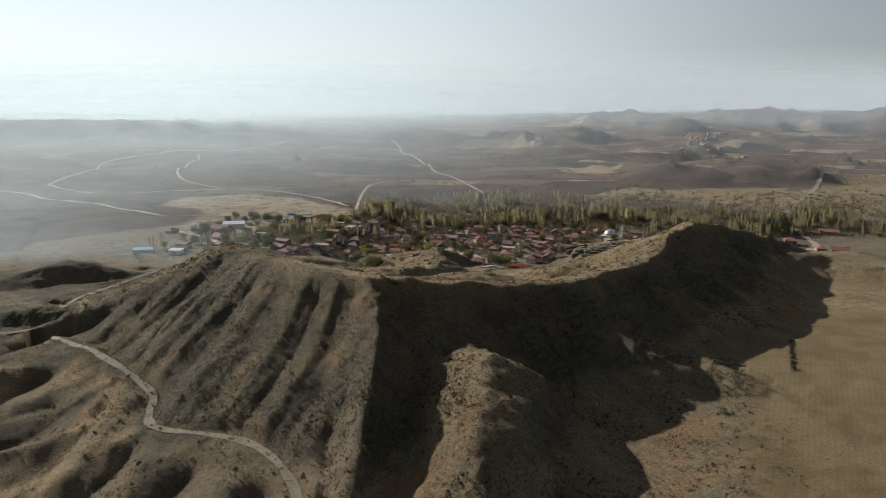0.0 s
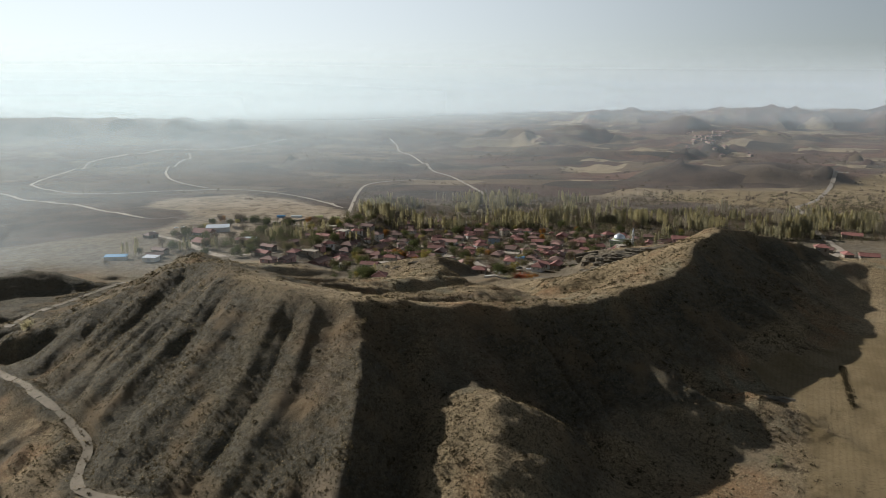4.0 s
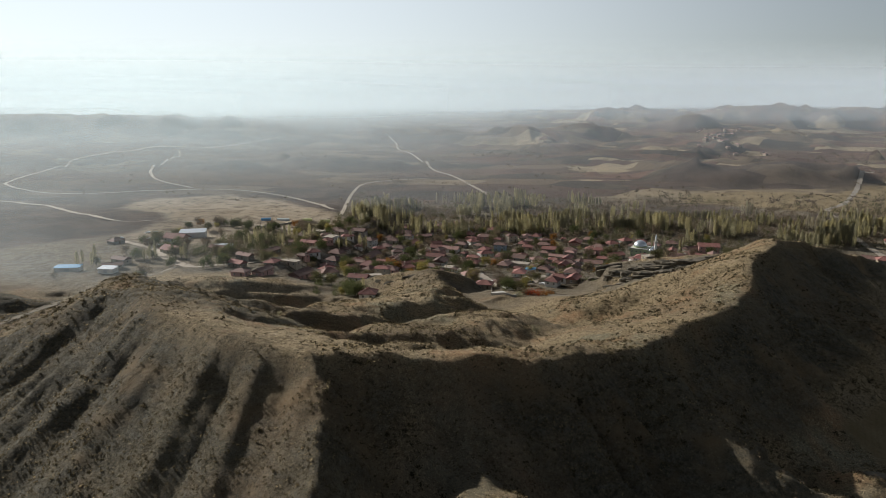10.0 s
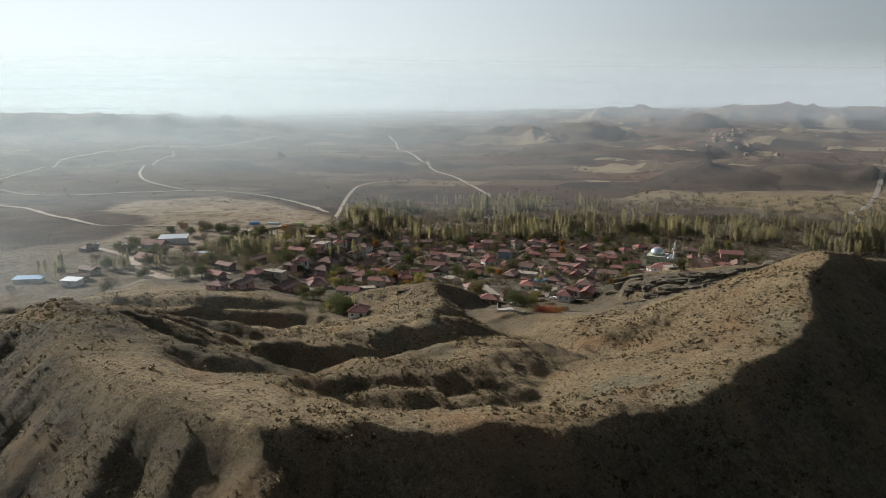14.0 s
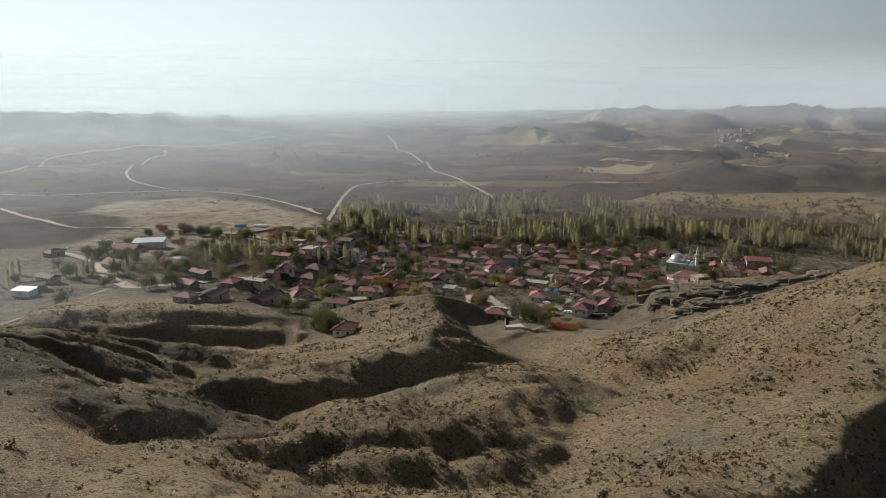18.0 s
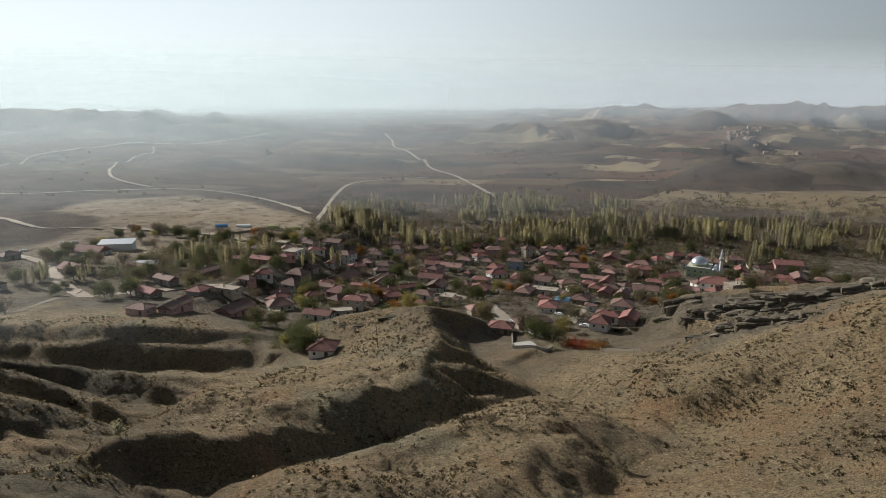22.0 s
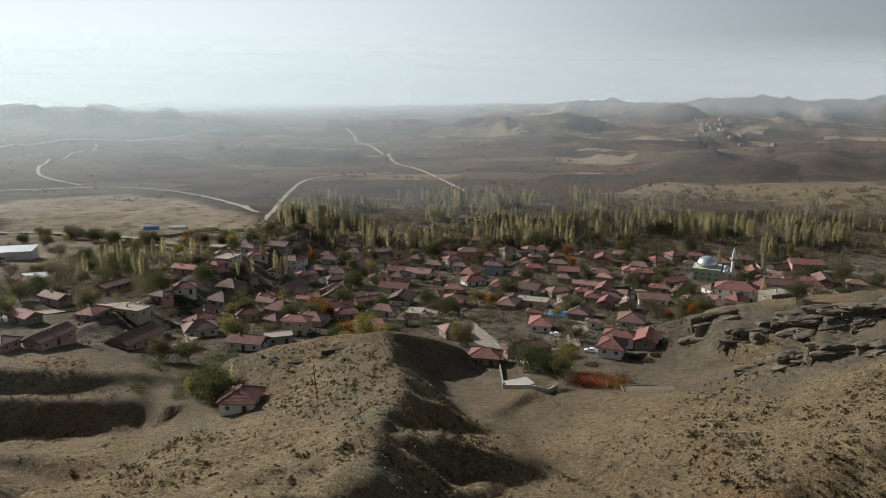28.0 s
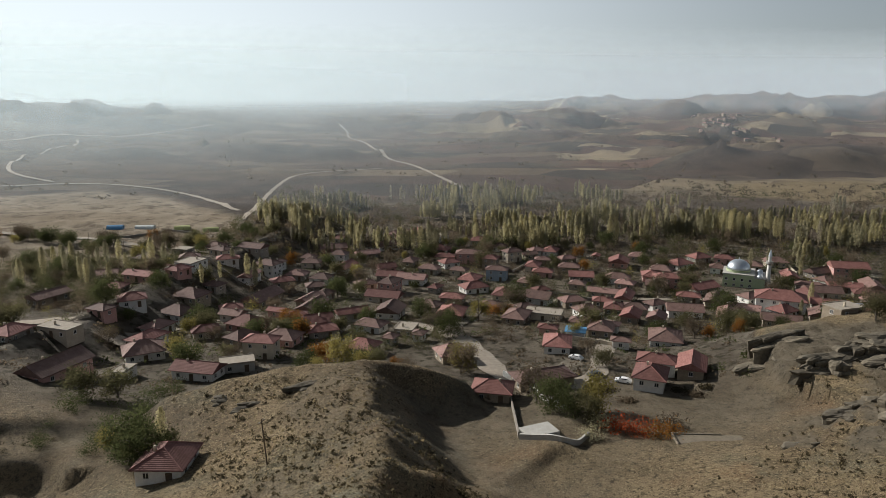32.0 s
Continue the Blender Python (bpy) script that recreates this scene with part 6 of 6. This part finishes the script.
shed(-236, 518, 15, 6, 2.8, 8, blue_paint, "long farm shed with a bright blue sheet roof")
shed(-208, 512, 10, 6, 2.6, -10, tin, "low farm shed with a pale metal roof")
shed(-205, 650, 20, 11, 5.0, 12, tin, "large pale metal barn at the western farms")
shed(-160, 588, 13, 6, 3.0, 18, tin, "farm shed with a shining metal roof among poplars")
shed(172, 566, 9, 5, 2.6, -12, tin, "small shed with a bright metal roof above the rocks")
shed(60, 541, 6, 4, 2.5, -20, blue_paint, "small pale house with a blue sheet roof by the lane")
shed(188, 574, 11, 4, 2.4, 6, tin, "long low shed with a white metal roof")


def tent(x, y, w, d, h, turn, mat, label):
    """A tarpaulin stretched over a low frame."""
    thing = tagged(new("tent"), label, "tent", "field tents")
    bm = bmesh.new()
    arcs = [[bm.verts.new((px, 0.5 * d * math.cos(a), h * (1 - 0.05 * (k % 2)) * math.sin(a) + 0.05)) for a in np.linspace(0, math.pi, 9)] for k, px in enumerate(np.linspace(-w / 2, w / 2, 7))]
    for a, b in zip(arcs, arcs[1:]):
        for i in range(8):
            bm.faces.new((a[i], b[i], b[i + 1], a[i + 1]))
    bm.faces.new(arcs[0])
    bm.faces.new(arcs[-1][::-1])
    part("cover", bm, mat, thing)
    for k in (-1, 1):
        part("pole", lathe([(0.05, 0), (0.05, h + 0.3)], 8), dark_wood, thing).matrix_local = pose(k * (w / 2 + 0.05), 0, 0)
    thing.matrix_world = pose(x, y, height(x, y), 0, 0, turn)
    return thing


pale_sheet = two_tone("pale_sheet", (0.62, 0.64, 0.62), (0.5, 0.53, 0.5), 1.0, 0.6, 0, 4, 0.2)
green_sheet = two_tone("green_yellow_sheet", (0.42, 0.43, 0.18), (0.35, 0.37, 0.16), 1.0, 0.7, 0, 4, 0.2)
tent(-170, 747, 9, 6, 2.6, 10, blue_paint, "blue tarpaulin tent standing in the pale field")
tent(-155, 754, 11, 6, 2.4, 5, pale_sheet, "white tarpaulin tent by the field wall")
tent(-130, 746, 9, 6, 2.4, 12, green_sheet, "yellow-green covered hay stack behind the wall")
tent(-112, 742, 9, 6, 2.8, 20, green_sheet, "yellow-green covered hay stack near the gardens")
earth_bank = two_tone("trodden_earth", (0.15, 0.125, 0.092), (0.20, 0.168, 0.125), 0.5, 0.95, 0, 3, 0.4)
yard = part("foundation", solid((-7, -2.2, -4, 7, 2.2, 0), (-7.2, -2.4, -4, -6.8, 2.4, 0.3), (-7.2, 2.0, -4, 3.0, 2.4, 0.2), bevel=0.06), earth_bank)
tagged(yard, "low flat earthen house foundation with a broken wall", "foundation")
yard.matrix_world = pose(66, 457, height(66, 457) + 0.1, 0, 0, -6)


def brush_pile(x, y, w, seed, mat, label):
    rngp = np.random.default_rng(seed)
    c = rngp.normal(size=(260, 3)) * (w * 0.36, w * 0.26, 0.3)
    c[:, 2] = np.abs(c[:, 2]) * np.exp(-(c[:, 0] ** 2 + c[:, 1] ** 2) / w ** 2) + 0.1
    ob = new("brush_pile", leaves(c, rngp.uniform(0.15, 0.4, 260), mat, rngp, "brush_pile"))
    return tagged(place(ob, x, y), label, "brush pile", "brush piles")


brush_pile(54, 490, 4.5, 400, dark_brush, "heap of dark brushwood on the yard")
brush_pile(58, 483, 3.5, 401, leaf_brown, "grey heap of twigs on the slope")
brush_pile(76, 486, 4.0, 402, leaf_brown, "pale heap of timber and twigs below the barn")
brush_pile(73, 489, 3.0, 403, dark_brush, "dark covered heap beside the white house")
brush_pile(80, 489, 3.0, 404, dark_brush, "dark round heap beside the barn")
brush_pile(-55, 470, 3.0, 405, leaf_brown, "heap of rubble near the cottage")

# a scrubby balk across the eastern field, and bushes along field edges
t = rng.random(260)
x, y = 144 + 21 * t + rng.normal(size=260) * 0.5, 259 + 43 * t + rng.normal(size=260) * 0.5
clumps("field_balk", x, y, 10, 0.4, 0.3, 0.25, dark_brush, rng, "narrow dark strip of scrub across the field", "scrub")
x, y = scatter(700, 60, 125, 160, 290, lambda x, y: 0.5 * smooth(0.0, 0.4, fbm(x, y, 20, 3, 131)), rng)
clumps("bank_scrub", x, y, 16, 0.6, 0.45, 0.28, leaf_brown, rng, "brown scrub along the banks below the ridge", "scrub")
